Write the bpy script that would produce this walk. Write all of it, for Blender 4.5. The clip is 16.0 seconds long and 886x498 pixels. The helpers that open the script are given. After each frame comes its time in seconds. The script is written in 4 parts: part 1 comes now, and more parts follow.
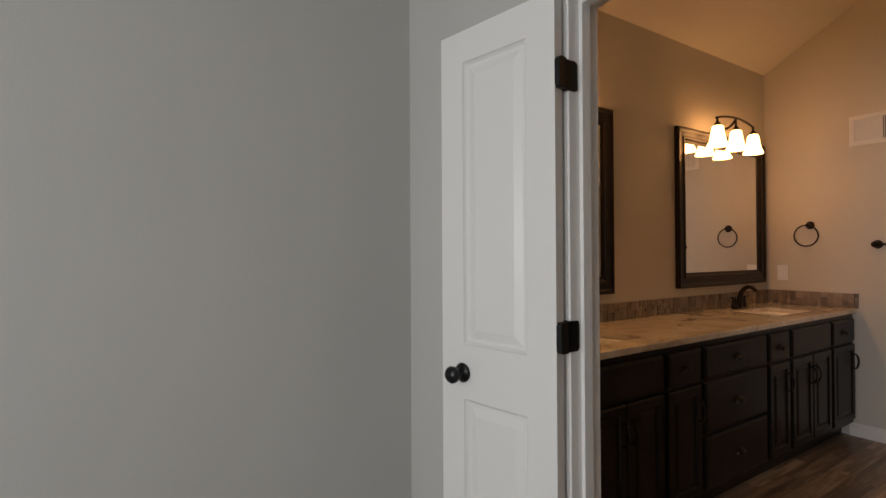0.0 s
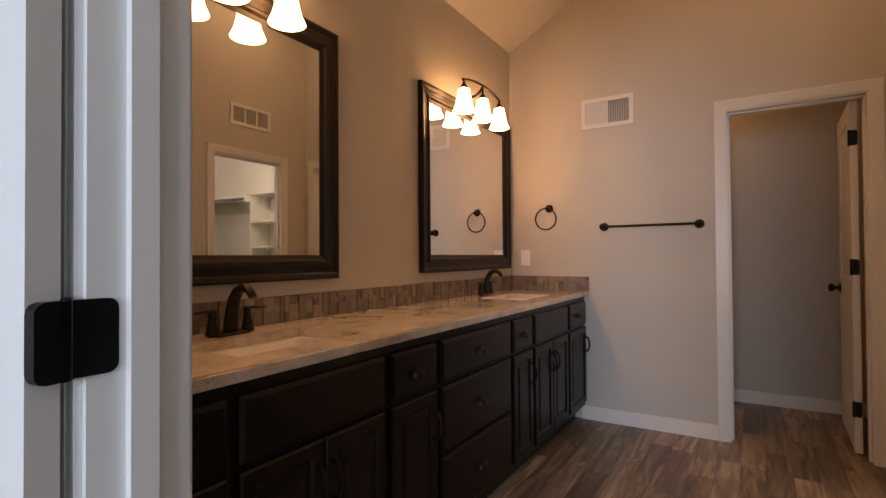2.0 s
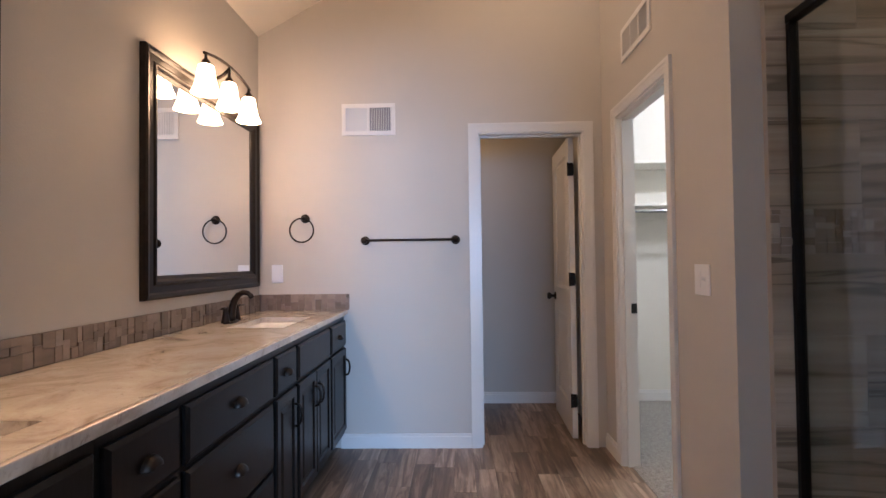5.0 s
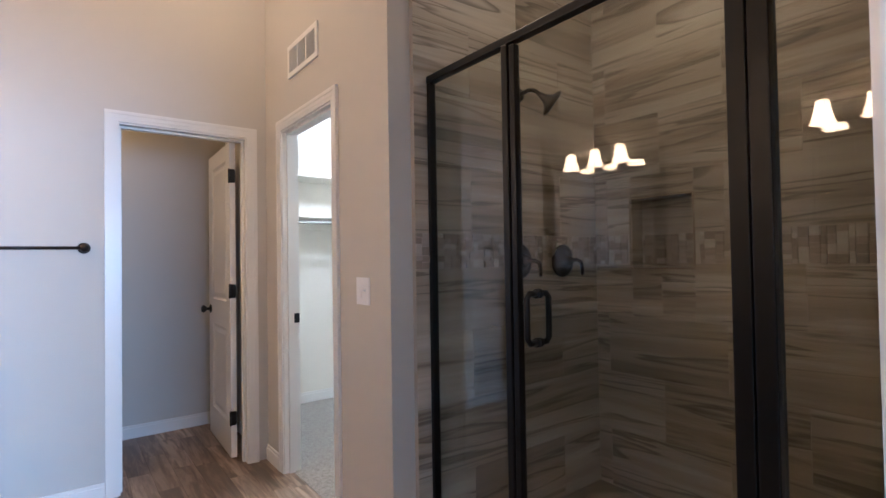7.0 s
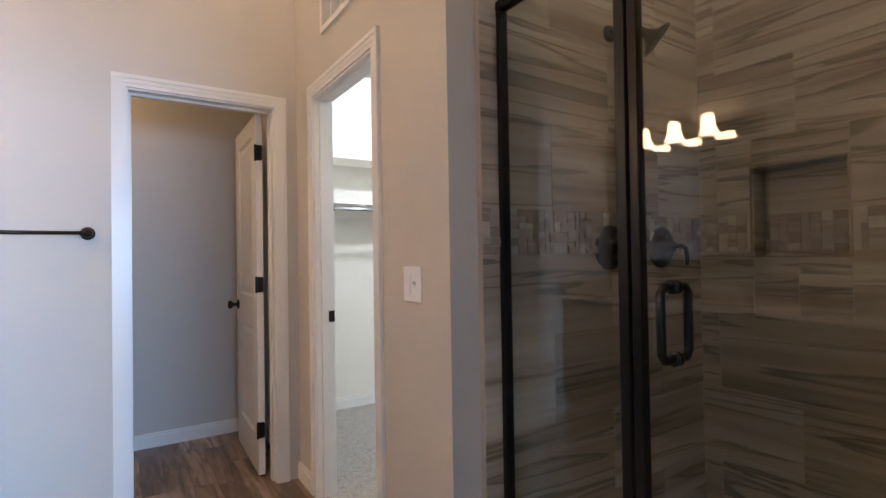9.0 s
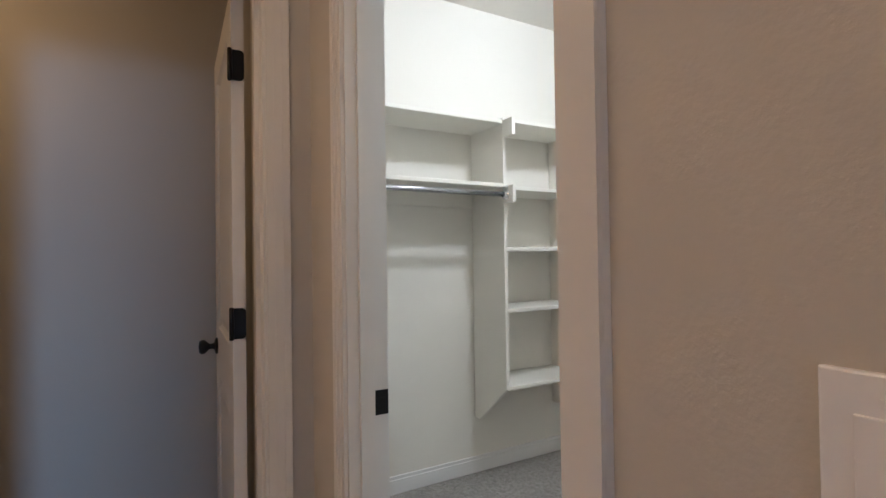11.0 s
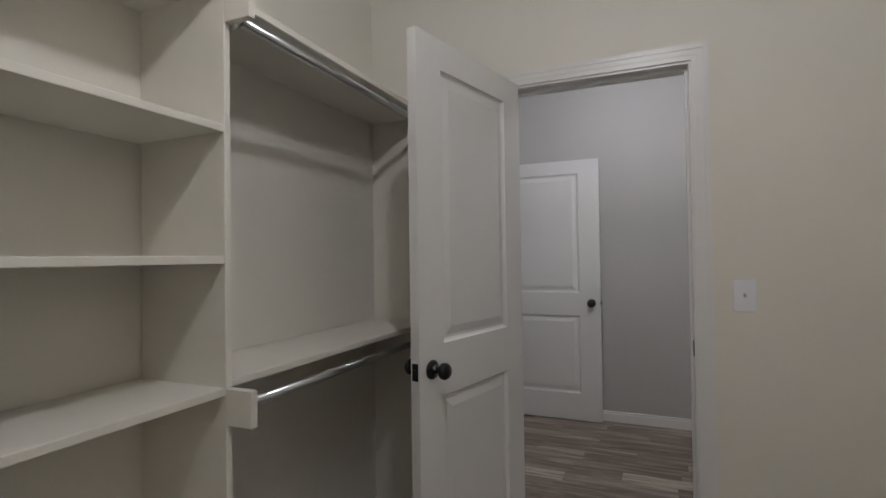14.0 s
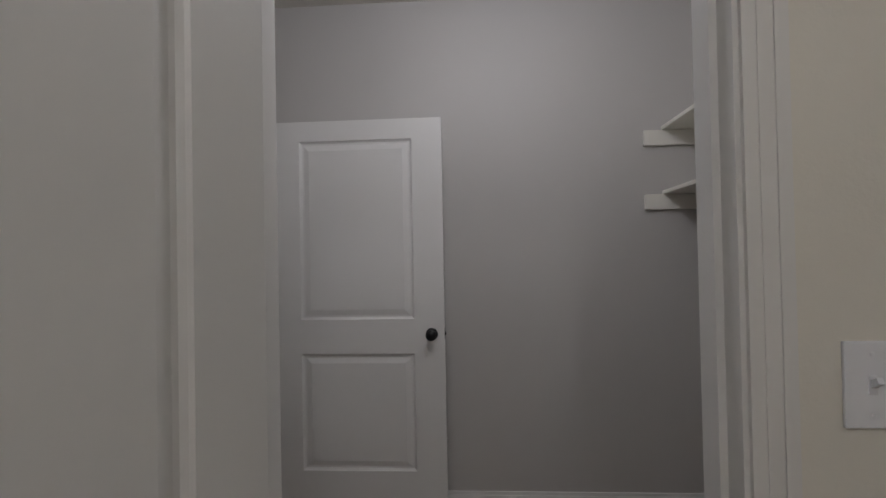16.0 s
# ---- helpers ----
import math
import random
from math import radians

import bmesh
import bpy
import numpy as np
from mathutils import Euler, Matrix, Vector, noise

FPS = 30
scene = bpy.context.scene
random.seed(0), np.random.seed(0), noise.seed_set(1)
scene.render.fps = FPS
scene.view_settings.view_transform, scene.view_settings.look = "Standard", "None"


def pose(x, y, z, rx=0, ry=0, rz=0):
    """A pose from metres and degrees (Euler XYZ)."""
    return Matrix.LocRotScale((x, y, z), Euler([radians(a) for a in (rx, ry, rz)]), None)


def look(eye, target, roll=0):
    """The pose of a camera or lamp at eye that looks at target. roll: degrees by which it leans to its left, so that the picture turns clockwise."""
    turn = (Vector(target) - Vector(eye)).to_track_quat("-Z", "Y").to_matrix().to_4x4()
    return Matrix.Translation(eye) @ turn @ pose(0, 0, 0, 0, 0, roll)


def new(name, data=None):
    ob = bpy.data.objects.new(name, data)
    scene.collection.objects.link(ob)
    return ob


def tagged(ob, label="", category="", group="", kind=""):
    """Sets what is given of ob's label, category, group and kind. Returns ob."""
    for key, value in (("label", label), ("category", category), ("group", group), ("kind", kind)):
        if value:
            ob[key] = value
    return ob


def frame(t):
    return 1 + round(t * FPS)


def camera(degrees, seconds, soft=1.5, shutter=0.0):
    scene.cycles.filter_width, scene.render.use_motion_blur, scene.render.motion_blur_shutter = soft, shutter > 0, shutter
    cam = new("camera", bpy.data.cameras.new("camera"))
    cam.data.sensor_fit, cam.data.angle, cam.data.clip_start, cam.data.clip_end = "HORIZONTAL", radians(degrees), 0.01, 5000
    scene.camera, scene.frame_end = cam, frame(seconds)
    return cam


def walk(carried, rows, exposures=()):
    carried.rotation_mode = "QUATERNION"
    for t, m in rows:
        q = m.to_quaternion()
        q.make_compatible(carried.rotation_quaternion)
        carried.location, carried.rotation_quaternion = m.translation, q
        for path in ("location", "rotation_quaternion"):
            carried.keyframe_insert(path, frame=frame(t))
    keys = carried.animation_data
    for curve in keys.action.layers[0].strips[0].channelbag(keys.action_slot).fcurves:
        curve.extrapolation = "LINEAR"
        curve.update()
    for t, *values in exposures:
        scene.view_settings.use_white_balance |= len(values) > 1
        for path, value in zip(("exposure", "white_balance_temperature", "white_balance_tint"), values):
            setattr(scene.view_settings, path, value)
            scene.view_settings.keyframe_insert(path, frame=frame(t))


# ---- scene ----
cam = camera(82.8, 16.0)
PATH = [
    (0, (-0.281, -0.395, 1.303), (-1.948, 0.71, 1.321), -0.3),
    (0.5, (-0.452, -0.148, 1.276), (-1.846, 1.287, 1.295), -0.3),
    (1, (-0.529, 0.103, 1.232), (-1.76, 1.678, 1.259), -0.4),
    (1.5, (-0.594, 0.305, 1.193), (-1.706, 1.967, 1.218), -0.4),
    (2, (-0.625, 0.423, 1.155), (-1.675, 2.125, 1.184), -0.4),
    (2.5, (-0.618, 0.53, 1.136), (-1.65, 2.242, 1.164), -0.4),
    (3, (-0.648, 0.619, 1.152), (-1.645, 2.353, 1.179), -0.4),
    (5.5, (-0.96, 0.704, 1.23), (-0.637, 2.677, 1.275), -0.7),
    (6, (-0.994, 0.7, 1.246), (-0.293, 2.573, 1.289), -0.7),
    (6.5, (-0.995, 0.697, 1.258), (0.007, 2.427, 1.297), -1.0),
    (7, (-1.004, 0.712, 1.264), (0.204, 2.305, 1.303), -0.9),
    (7.5, (-0.968, 0.749, 1.271), (0.355, 2.248, 1.303), -1.0),
    (8, (-0.904, 0.842, 1.255), (0.426, 2.336, 1.288), -1.0),
    (8.5, (-0.869, 0.948, 1.227), (0.379, 2.51, 1.255), -1.0),
    (9, (-0.8, 1.182, 1.222), (0.288, 2.859, 1.25), -0.9),
    (9.5, (-0.693, 1.487, 1.231), (0.268, 3.241, 1.255), -0.9),
    (9.7, (-0.652, 1.619, 1.24), (0.264, 3.396, 1.265), -0.9),
    (11.8, (-0.169, 2.999, 1.27), (1.054, 4.581, 1.311), -0.5),
    (12, (-0.134, 3.064, 1.273), (1.189, 4.564, 1.315), -0.7),
    (12.5, (0.083, 3.271, 1.272), (1.633, 4.534, 1.312), -0.8),
    (13, (0.336, 3.442, 1.285), (2.009, 4.538, 1.322), -0.7),
    (13.5, (0.634, 3.613, 1.304), (2.402, 4.546, 1.341), -0.8),
    (14, (0.933, 3.743, 1.292), (2.772, 4.529, 1.326), -0.8),
    (14.5, (1.266, 3.858, 1.293), (3.158, 4.505, 1.331), -0.9),
    (15, (1.652, 3.966, 1.311), (3.599, 4.424, 1.344), -0.8),
    (15.3, (1.898, 3.989, 1.305), (3.873, 4.303, 1.337), -1.0),
    (15.6, (2.11, 3.996, 1.324), (4.098, 4.213, 1.354), -1.0),
    (16, (2.375, 3.988, 1.322), (4.37, 4.117, 1.351), -1.1),
]
walk(cam, [(t, look(e, g, r)) for t, e, g, r in PATH], exposures=[
    (0, -0.38, 10900, 26), (0.5, -0.26, 10900, 26), (1.5, 0.03, 9400, 26), (3, 0.8, 7150, 23), (5.5, 1.08, 5220, 12), (7, 1.55, 5000, 9),
    (8, 1.75, 5050, 9), (9.5, 1.42, 5350, 9), (9.7, 1.42, 5350, 9), (11.8, 0.3, 5450, 9), (12.5, -0.02, 5700, 10), (14, -0.2, 5850, 13), (15, -0.25, 5900, 13), (16, -0.45, 5950, 13)])

# ---- world and lights ----
world = bpy.data.worlds.new("sky_world")
scene.world = world
world.use_nodes = True
wn = world.node_tree
sky = wn.nodes.new("ShaderNodeTexSky")
sky.sky_type = 'NISHITA'
sky.sun_disc = False
sky.sun_elevation, sky.sun_rotation = radians(35), radians(200)
wn.links.new(sky.outputs[0], wn.nodes["Background"].inputs[0])
wn.nodes["Background"].inputs[1].default_value = 0.08


def area_lamp(name, at, target, sx, sy, watts, colour, shape='RECTANGLE'):
    d = bpy.data.lights.new(name, 'AREA')
    d.shape, d.size, d.size_y, d.energy, d.color = shape, sx, sy, watts, colour
    ob = new(name, d)
    ob.matrix_world = look(at, target)
    return ob


SHADE_POWER = 14.4
area_lamp("bedroom_window_daylight", (-0.15, -3.93, 1.5), (-0.15, 0, 1.3), 1.7, 1.4, 165, (0.47, 0.70, 1.0))
area_lamp("bathroom_ceiling_lamp", (-0.50, 3.20, 3.62), (-0.50, 3.20, 0), 0.30, 0.30, 6.0, (1.0, 0.64, 0.35), 'DISK')
d = bpy.data.lights.new("closet_ceiling_lamp", 'POINT')
d.energy, d.color, d.shadow_soft_size = 26, (1.0, 0.955, 0.895), 0.06
new("closet_ceiling_lamp", d).location = (1.38, 3.80, 2.57)
d = bpy.data.lights.new("shower_ceiling_lamp", 'POINT')
d.energy, d.color, d.shadow_soft_size = 1.5, (1.0, 0.74, 0.46), 0.05
new("shower_ceiling_lamp", d).location = (0.79, 1.80, 2.63)
d = bpy.data.lights.new("toilet_room_ceiling_lamp", 'POINT')
d.energy, d.color, d.shadow_soft_size = 2.6, (1.0, 0.58, 0.25), 0.08
new("toilet_room_ceiling_lamp", d).location = (-1.15, 4.45, 2.30)
d = bpy.data.lights.new("hall_ceiling_lamp", 'POINT')
d.energy, d.color, d.shadow_soft_size = 22, (1.0, 0.97, 0.95), 0.10
new("hall_ceiling_lamp", d).location = (3.88, 3.90, 2.50)


# ---- materials ----
def material(name, colour, rough=0.5, metal=0.0, coat=0.0):
    m = bpy.data.materials.new(name)
    m.use_nodes = True
    p = m.node_tree.nodes["Principled BSDF"]
    p.inputs["Base Color"].default_value = (*colour, 1)
    p.inputs["Roughness"].default_value = rough
    p.inputs["Metallic"].default_value = metal
    p.inputs["Coat Weight"].default_value = coat
    return m, m.node_tree, p


def node(nt, kind, **values):
    n = nt.nodes.new(kind)
    for k, v in values.items():
        n.inputs[k.replace("_", " ")].default_value = v
    return n


def coords(nt, scale=(1, 1, 1), shift_by_object=0.0):
    tc = nt.nodes.new("ShaderNodeNewGeometry")
    mp = nt.nodes.new("ShaderNodeMapping")
    mp.inputs["Scale"].default_value = scale
    nt.links.new(tc.outputs["Position"], mp.inputs["Vector"])
    if shift_by_object:
        oi = nt.nodes.new("ShaderNodeObjectInfo")
        mul = nt.nodes.new("ShaderNodeVectorMath")
        mul.operation = 'SCALE'
        mul.inputs[0].default_value = (1.0, 0.7, 1.3)
        mu = nt.nodes.new("ShaderNodeMath")
        mu.operation = 'MULTIPLY'
        mu.inputs[1].default_value = shift_by_object
        nt.links.new(oi.outputs["Random"], mu.inputs[0])
        nt.links.new(mu.outputs[0], mul.inputs["Scale"])
        nt.links.new(mul.outputs[0], mp.inputs["Location"])
    return mp.outputs["Vector"]


def noise_of(nt, vec, scale, detail=4.0, rough=0.55, distortion=0.0):
    n = node(nt, "ShaderNodeTexNoise", Scale=scale, Detail=detail, Roughness=rough, Distortion=distortion)
    nt.links.new(vec, n.inputs["Vector"])
    return n.outputs["Fac"]


def ramp(nt, fac, stops):
    r = nt.nodes.new("ShaderNodeValToRGB")
    el = r.color_ramp.elements
    while len(el) < len(stops):
        el.new(0.5)
    for e, (pos, col) in zip(el, stops):
        e.position, e.color = pos, (*col, 1)
    nt.links.new(fac, r.inputs["Fac"])
    return r.outputs["Color"]


def mix(nt, fac, a, b, mode='MIX'):
    m = nt.nodes.new("ShaderNodeMix")
    m.data_type, m.blend_type = 'RGBA', mode
    for sock, v in ((m.inputs[0], fac), (m.inputs[6], a), (m.inputs[7], b)):
        if isinstance(v, (int, float)):
            sock.default_value = v
        elif isinstance(v, tuple):
            sock.default_value = (*v, 1)
        else:
            nt.links.new(v, sock)
    return m.outputs[2]


def bump(nt, p, fac, strength, distance=0.002):
    b = node(nt, "ShaderNodeBump", Strength=strength, Distance=distance)
    nt.links.new(fac, b.inputs["Height"])
    nt.links.new(b.outputs["Normal"], p.inputs["Normal"])


def vary_rough(nt, p, fac, lo, hi):
    r = node(nt, "ShaderNodeMapRange")
    r.inputs["To Min"].default_value, r.inputs["To Max"].default_value = lo, hi
    nt.links.new(fac, r.inputs["Value"])
    nt.links.new(r.outputs[0], p.inputs["Roughness"])


def paint(name, colour, rough=0.6, texture=0.35):
    """Rolled wall paint: faint orange-peel relief and broad unevenness."""
    m, nt, p = material(name, colour, rough)
    v = coords(nt)
    broad, fine = noise_of(nt, v, 0.9, 3), noise_of(nt, v, 140, 3)
    dark = tuple(c * 0.94 for c in colour)
    nt.links.new(mix(nt, broad, dark, tuple(min(1, c * 1.04) for c in colour)), p.inputs["Base Color"])
    bump(nt, p, fine, texture, 0.0015)
    vary_rough(nt, p, broad, rough - 0.07, rough + 0.07)
    return m


GREIGE = paint("greige_wall_paint", (0.552, 0.526, 0.485))
GRAY = paint("gray_bedroom_paint", (0.50, 0.49, 0.465))
CREAM = paint("cream_closet_paint", (0.77, 0.742, 0.672))
HALLGRAY = paint("cool_gray_paint", (0.50, 0.483, 0.464))
CEIL = paint("ceiling_paint", (0.74, 0.71, 0.65), 0.8, 0.7)
TRIM = paint("white_trim_enamel", (0.76, 0.75, 0.73), 0.32, 0.08)
DOOR = paint("white_door_enamel", (0.73, 0.72, 0.70), 0.36, 0.10)
SHELF = paint("cream_shelf_enamel", (0.79, 0.765, 0.695), 0.42, 0.12)
PLASTIC = material("white_plastic", (0.82, 0.83, 0.87), 0.3)[0]
NICHETRIM = material("brushed_bronze_trim", (0.30, 0.23, 0.17), 0.35, 0.8)[0]
CERAMIC = material("white_ceramic", (0.82, 0.81, 0.79), 0.08, 0, 0.6)[0]
GRILLE = material("light_gray_grille_metal", (0.70, 0.69, 0.67), 0.5)[0]
# Flat gray for the shade of the open duct behind the louvres.
VENTSHADE = material("vent_gap_shade_gray", (0.22, 0.22, 0.23), 0.7)[0]

BRONZE, nt, p = material("oil_rubbed_bronze", (0.022, 0.018, 0.016), 0.34, 0.75)
f = noise_of(nt, coords(nt), 35, 3)
nt.links.new(ramp(nt, f, [(0.3, (0.016, 0.013, 0.012)), (0.75, (0.045, 0.032, 0.024))]), p.inputs["Base Color"])
vary_rough(nt, p, f, 0.25, 0.45)

BLACK, nt, p = material("matte_black_metal", (0.012, 0.012, 0.013), 0.33, 0.5)
vary_rough(nt, p, noise_of(nt, coords(nt), 20, 3), 0.25, 0.42)

CHROME, nt, p = material("chrome", (0.60, 0.62, 0.65), 0.22, 1.0)


ESPRESSO, nt, p = material("espresso_stained_wood", (0.02, 0.015, 0.012), 0.36, 0, 0.05)
p.inputs["Specular IOR Level"].default_value = 0.27
grain = noise_of(nt, coords(nt, (14, 14, 1.6), 3.0), 6, 6, 0.6, 0.4)
nt.links.new(ramp(nt, grain, [(0.3, (0.004, 0.0035, 0.0033)), (0.7, (0.013, 0.010, 0.0085))]), p.inputs["Base Color"])
bump(nt, p, grain, 0.12)
vary_rough(nt, p, grain, 0.28, 0.44)

FRAMEWOOD, nt, p = material("dark_mirror_frame_wood", (0.02, 0.014, 0.010), 0.36, 0, 0.05)
p.inputs["Specular IOR Level"].default_value = 0.28
grain = noise_of(nt, coords(nt, (6, 6, 6)), 5, 5, 0.6, 0.5)
nt.links.new(ramp(nt, grain, [(0.3, (0.006, 0.005, 0.0045)), (0.72, (0.020, 0.014, 0.010))]), p.inputs["Base Color"])
vary_rough(nt, p, grain, 0.3, 0.45)

GRANITE, nt, p = material("cream_granite", (0.6, 0.5, 0.4), 0.12, 0, 0.4)
v = coords(nt)
big = noise_of(nt, v, 5, 6, 0.65, 1.2)
drift = noise_of(nt, coords(nt, (1.5, 1.0, 1)), 13, 8, 0.72, 0.8)
fine = noise_of(nt, v, 90, 4, 0.7)
c = ramp(nt, big, [(0.30, (0.42, 0.34, 0.27)), (0.47, (0.66, 0.59, 0.50)), (0.64, (0.76, 0.71, 0.63))])
c = mix(nt, ramp(nt, drift, [(0.60, (0, 0, 0)), (0.70, (0.75, 0.75, 0.75))]), c, (0.22, 0.16, 0.12))
c = mix(nt, ramp(nt, fine, [(0.55, (0, 0, 0)), (0.75, (0.5, 0.5, 0.5))]), c, (0.33, 0.26, 0.20))
nt.links.new(c, p.inputs["Base Color"])
vary_rough(nt, p, fine, 0.08, 0.2)


def veined(name, tones, stretch, shift, rough):
    """Vein-cut porcelain: long level bands of brown and gray."""
    m, nt, p = material(name, tones[1], rough)
    v = coords(nt, stretch, shift)
    bands = noise_of(nt, v, 1.0, 7, 0.60, 0.35)
    drift = noise_of(nt, v, 0.55, 2, 0.4, 0.5)
    vein = noise_of(nt, v, 0.8, 4, 0.5, 0.8)
    fine = noise_of(nt, coords(nt, (1.1, 1.1, 34.0), shift), 1.6, 6, 0.6, 0.3)
    c = ramp(nt, bands, [(0.33, tones[0]), (0.45, tones[1]), (0.54, tones[2]), (0.68, tones[3])])
    c = mix(nt, 0.42, c, ramp(nt, fine, [(0.30, (0.62, 0.60, 0.57)), (0.52, (1.0, 1.0, 1.0)), (0.72, (1.22, 1.22, 1.22))]), 'MULTIPLY')
    c = mix(nt, ramp(nt, drift, [(0.40, (0.0, 0.0, 0.0)), (0.62, (0.45, 0.45, 0.45))]), c, tones[3])
    c = mix(nt, ramp(nt, vein, [(0.36, (0, 0, 0)), (0.395, (0.72, 0.72, 0.72)), (0.405, (0, 0, 0)), (0.52, (0, 0, 0)), (0.556, (0.68, 0.68, 0.68)), (0.566, (0, 0, 0))]), c, tones[4])
    oi = nt.nodes.new("ShaderNodeObjectInfo")
    c = mix(nt, 1.0, c, ramp(nt, oi.outputs["Random"], [(0, (0.80, 0.79, 0.78)), (1, (1.0, 1.0, 1.0))]), 'MULTIPLY')
    nt.links.new(c, p.inputs["Base Color"])
    vary_rough(nt, p, bands, rough - 0.06, rough + 0.08)
    return m


TILE = veined("vein_cut_brown_tile", ((0.19, 0.148, 0.104), (0.325, 0.268, 0.197), (0.42, 0.358, 0.274), (0.54, 0.48, 0.395), (0.085, 0.066, 0.047)), (0.42, 0.42, 7.5), 9.0, 0.50)


def split_stone(name, tones):
    """Small stones, each of its own tone, with faint level veining."""
    m, nt, p = material(name, tones[1], 0.4)
    oi = nt.nodes.new("ShaderNodeObjectInfo")
    c = ramp(nt, oi.outputs["Random"], list(zip((0.0, 0.35, 0.7, 1.0), tones)))
    c = mix(nt, 0.35, c, ramp(nt, noise_of(nt, coords(nt, (1, 1, 3), 5), 14, 5), [(0.3, (0.5, 0.5, 0.5)), (0.7, (1.3, 1.3, 1.3))]), 'MULTIPLY')
    nt.links.new(c, p.inputs["Base Color"])
    return m


MOSAIC = split_stone("taupe_mosaic_stone", ((0.24, 0.19, 0.148), (0.30, 0.25, 0.20), (0.36, 0.305, 0.25), (0.50, 0.44, 0.37)))
SPLASHSTONE = split_stone("brown_mosaic_stone", ((0.165, 0.125, 0.096), (0.215, 0.165, 0.13), (0.26, 0.205, 0.165), (0.33, 0.27, 0.22)))
FLOORBED = paint("brown_floor_grout", (0.13, 0.10, 0.078), 0.85)
SPLASHGROUT = paint("brown_grout", (0.19, 0.15, 0.118), 0.85)
GROUT = paint("taupe_grout", (0.46, 0.40, 0.33), 0.85)


def planks(name, tones, rough):
    """Wood-look plank: long grain, each board of its own tone."""
    m, nt, p = material(name, tones[1], rough)
    v = coords(nt, (7, 0.6, 1), 23.0)
    grain = noise_of(nt, v, 3.0, 8, 0.65, 0.8)
    patch = noise_of(nt, coords(nt, (3.0, 0.7, 1), 11.0), 2.2, 5, 0.6, 1.0)
    oi = nt.nodes.new("ShaderNodeObjectInfo")
    c = ramp(nt, grain, [(0.40, tones[0]), (0.5, tones[1]), (0.58, tones[2])])
    c = mix(nt, ramp(nt, patch, [(0.42, (0, 0, 0)), (0.66, (0.8, 0.8, 0.8))]), c, tones[3])
    c = mix(nt, 1.0, c, ramp(nt, oi.outputs["Random"], [(0, (0.60, 0.57, 0.55)), (0.5, (0.92, 0.90, 0.88)), (1, (1.3, 1.3, 1.31))]), 'MULTIPLY')
    nt.links.new(c, p.inputs["Base Color"])
    bump(nt, p, grain, 0.15)
    vary_rough(nt, p, grain, rough - 0.08, rough + 0.12)
    return m


PLANK = planks("brown_wood_plank", ((0.12, 0.082, 0.056), (0.27, 0.195, 0.14), (0.42, 0.325, 0.245), (0.18, 0.14, 0.11)), 0.36)
PLANK_HALL = planks("gray_brown_wood_plank", ((0.15, 0.115, 0.09), (0.31, 0.255, 0.205), (0.46, 0.40, 0.335), (0.22, 0.18, 0.15)), 0.42)

CARPET, nt, p = material("gray_beige_carpet", (0.33, 0.31, 0.29), 0.95)
v = coords(nt)
tuft = noise_of(nt, v, 48, 6, 0.78)
c = mix(nt, 0.25, ramp(nt, tuft, [(0.36, (0.13, 0.118, 0.105)), (0.64, (0.40, 0.37, 0.335))]), (0.27, 0.25, 0.228))
nt.links.new(c, p.inputs["Base Color"])
bump(nt, p, tuft, 0.9, 0.008)
p.inputs["Sheen Weight"].default_value = 0.3

MIRROR = material("mirror_silver", (0.86, 0.87, 0.86), 0.0, 1.0)[0]

GLASS = bpy.data.materials.new("clear_shower_glass")
GLASS.use_nodes = True
nt = GLASS.node_tree
nt.nodes.clear()
out = nt.nodes.new("ShaderNodeOutputMaterial")
mx, tr, gl, fr = (nt.nodes.new(k) for k in ("ShaderNodeMixShader", "ShaderNodeBsdfTransparent", "ShaderNodeBsdfGlossy", "ShaderNodeLayerWeight"))
tr.inputs[0].default_value = (0.93, 0.95, 0.94, 1)
gl.inputs["Roughness"].default_value = 0.0
fr.inputs["Blend"].default_value = 0.5
steep, level = nt.nodes.new("ShaderNodeMath"), nt.nodes.new("ShaderNodeMath")
steep.operation, steep.inputs[1].default_value = 'POWER', 4.5
level.operation, level.inputs[1].default_value, level.inputs[2].default_value = 'MULTIPLY_ADD', 0.93, 0.042
nt.links.new(fr.outputs["Facing"], steep.inputs[0])
nt.links.new(steep.outputs[0], level.inputs[0])
nt.links.new(level.outputs[0], mx.inputs[0])
nt.links.new(tr.outputs[0], mx.inputs[1])
nt.links.new(gl.outputs[0], mx.inputs[2])
nt.links.new(mx.outputs[0], out.inputs[0])

SHADE, nt, p = material("lit_frosted_glass", (0.9, 0.86, 0.78), 0.4)
p.inputs["Emission Color"].default_value = (1.0, 0.57, 0.27, 1)
p.inputs["Emission Strength"].default_value = SHADE_POWER


# ---- building helpers ----
def box(bm, x0, x1, y0, y1, z0, z1, bevel=0.0):
    r = bmesh.ops.create_cube(bm, size=1.0)
    vs = r["verts"]
    bmesh.ops.transform(bm, matrix=Matrix.Translation(((x0 + x1) / 2, (y0 + y1) / 2, (z0 + z1) / 2)) @ Matrix.Diagonal((abs(x1 - x0), abs(y1 - y0), abs(z1 - z0), 1)), verts=vs)
    if bevel:
        es = list({e for v in vs for e in v.link_edges})
        bmesh.ops.bevel(bm, geom=es, offset=bevel, segments=2, affect='EDGES', profile=0.6)


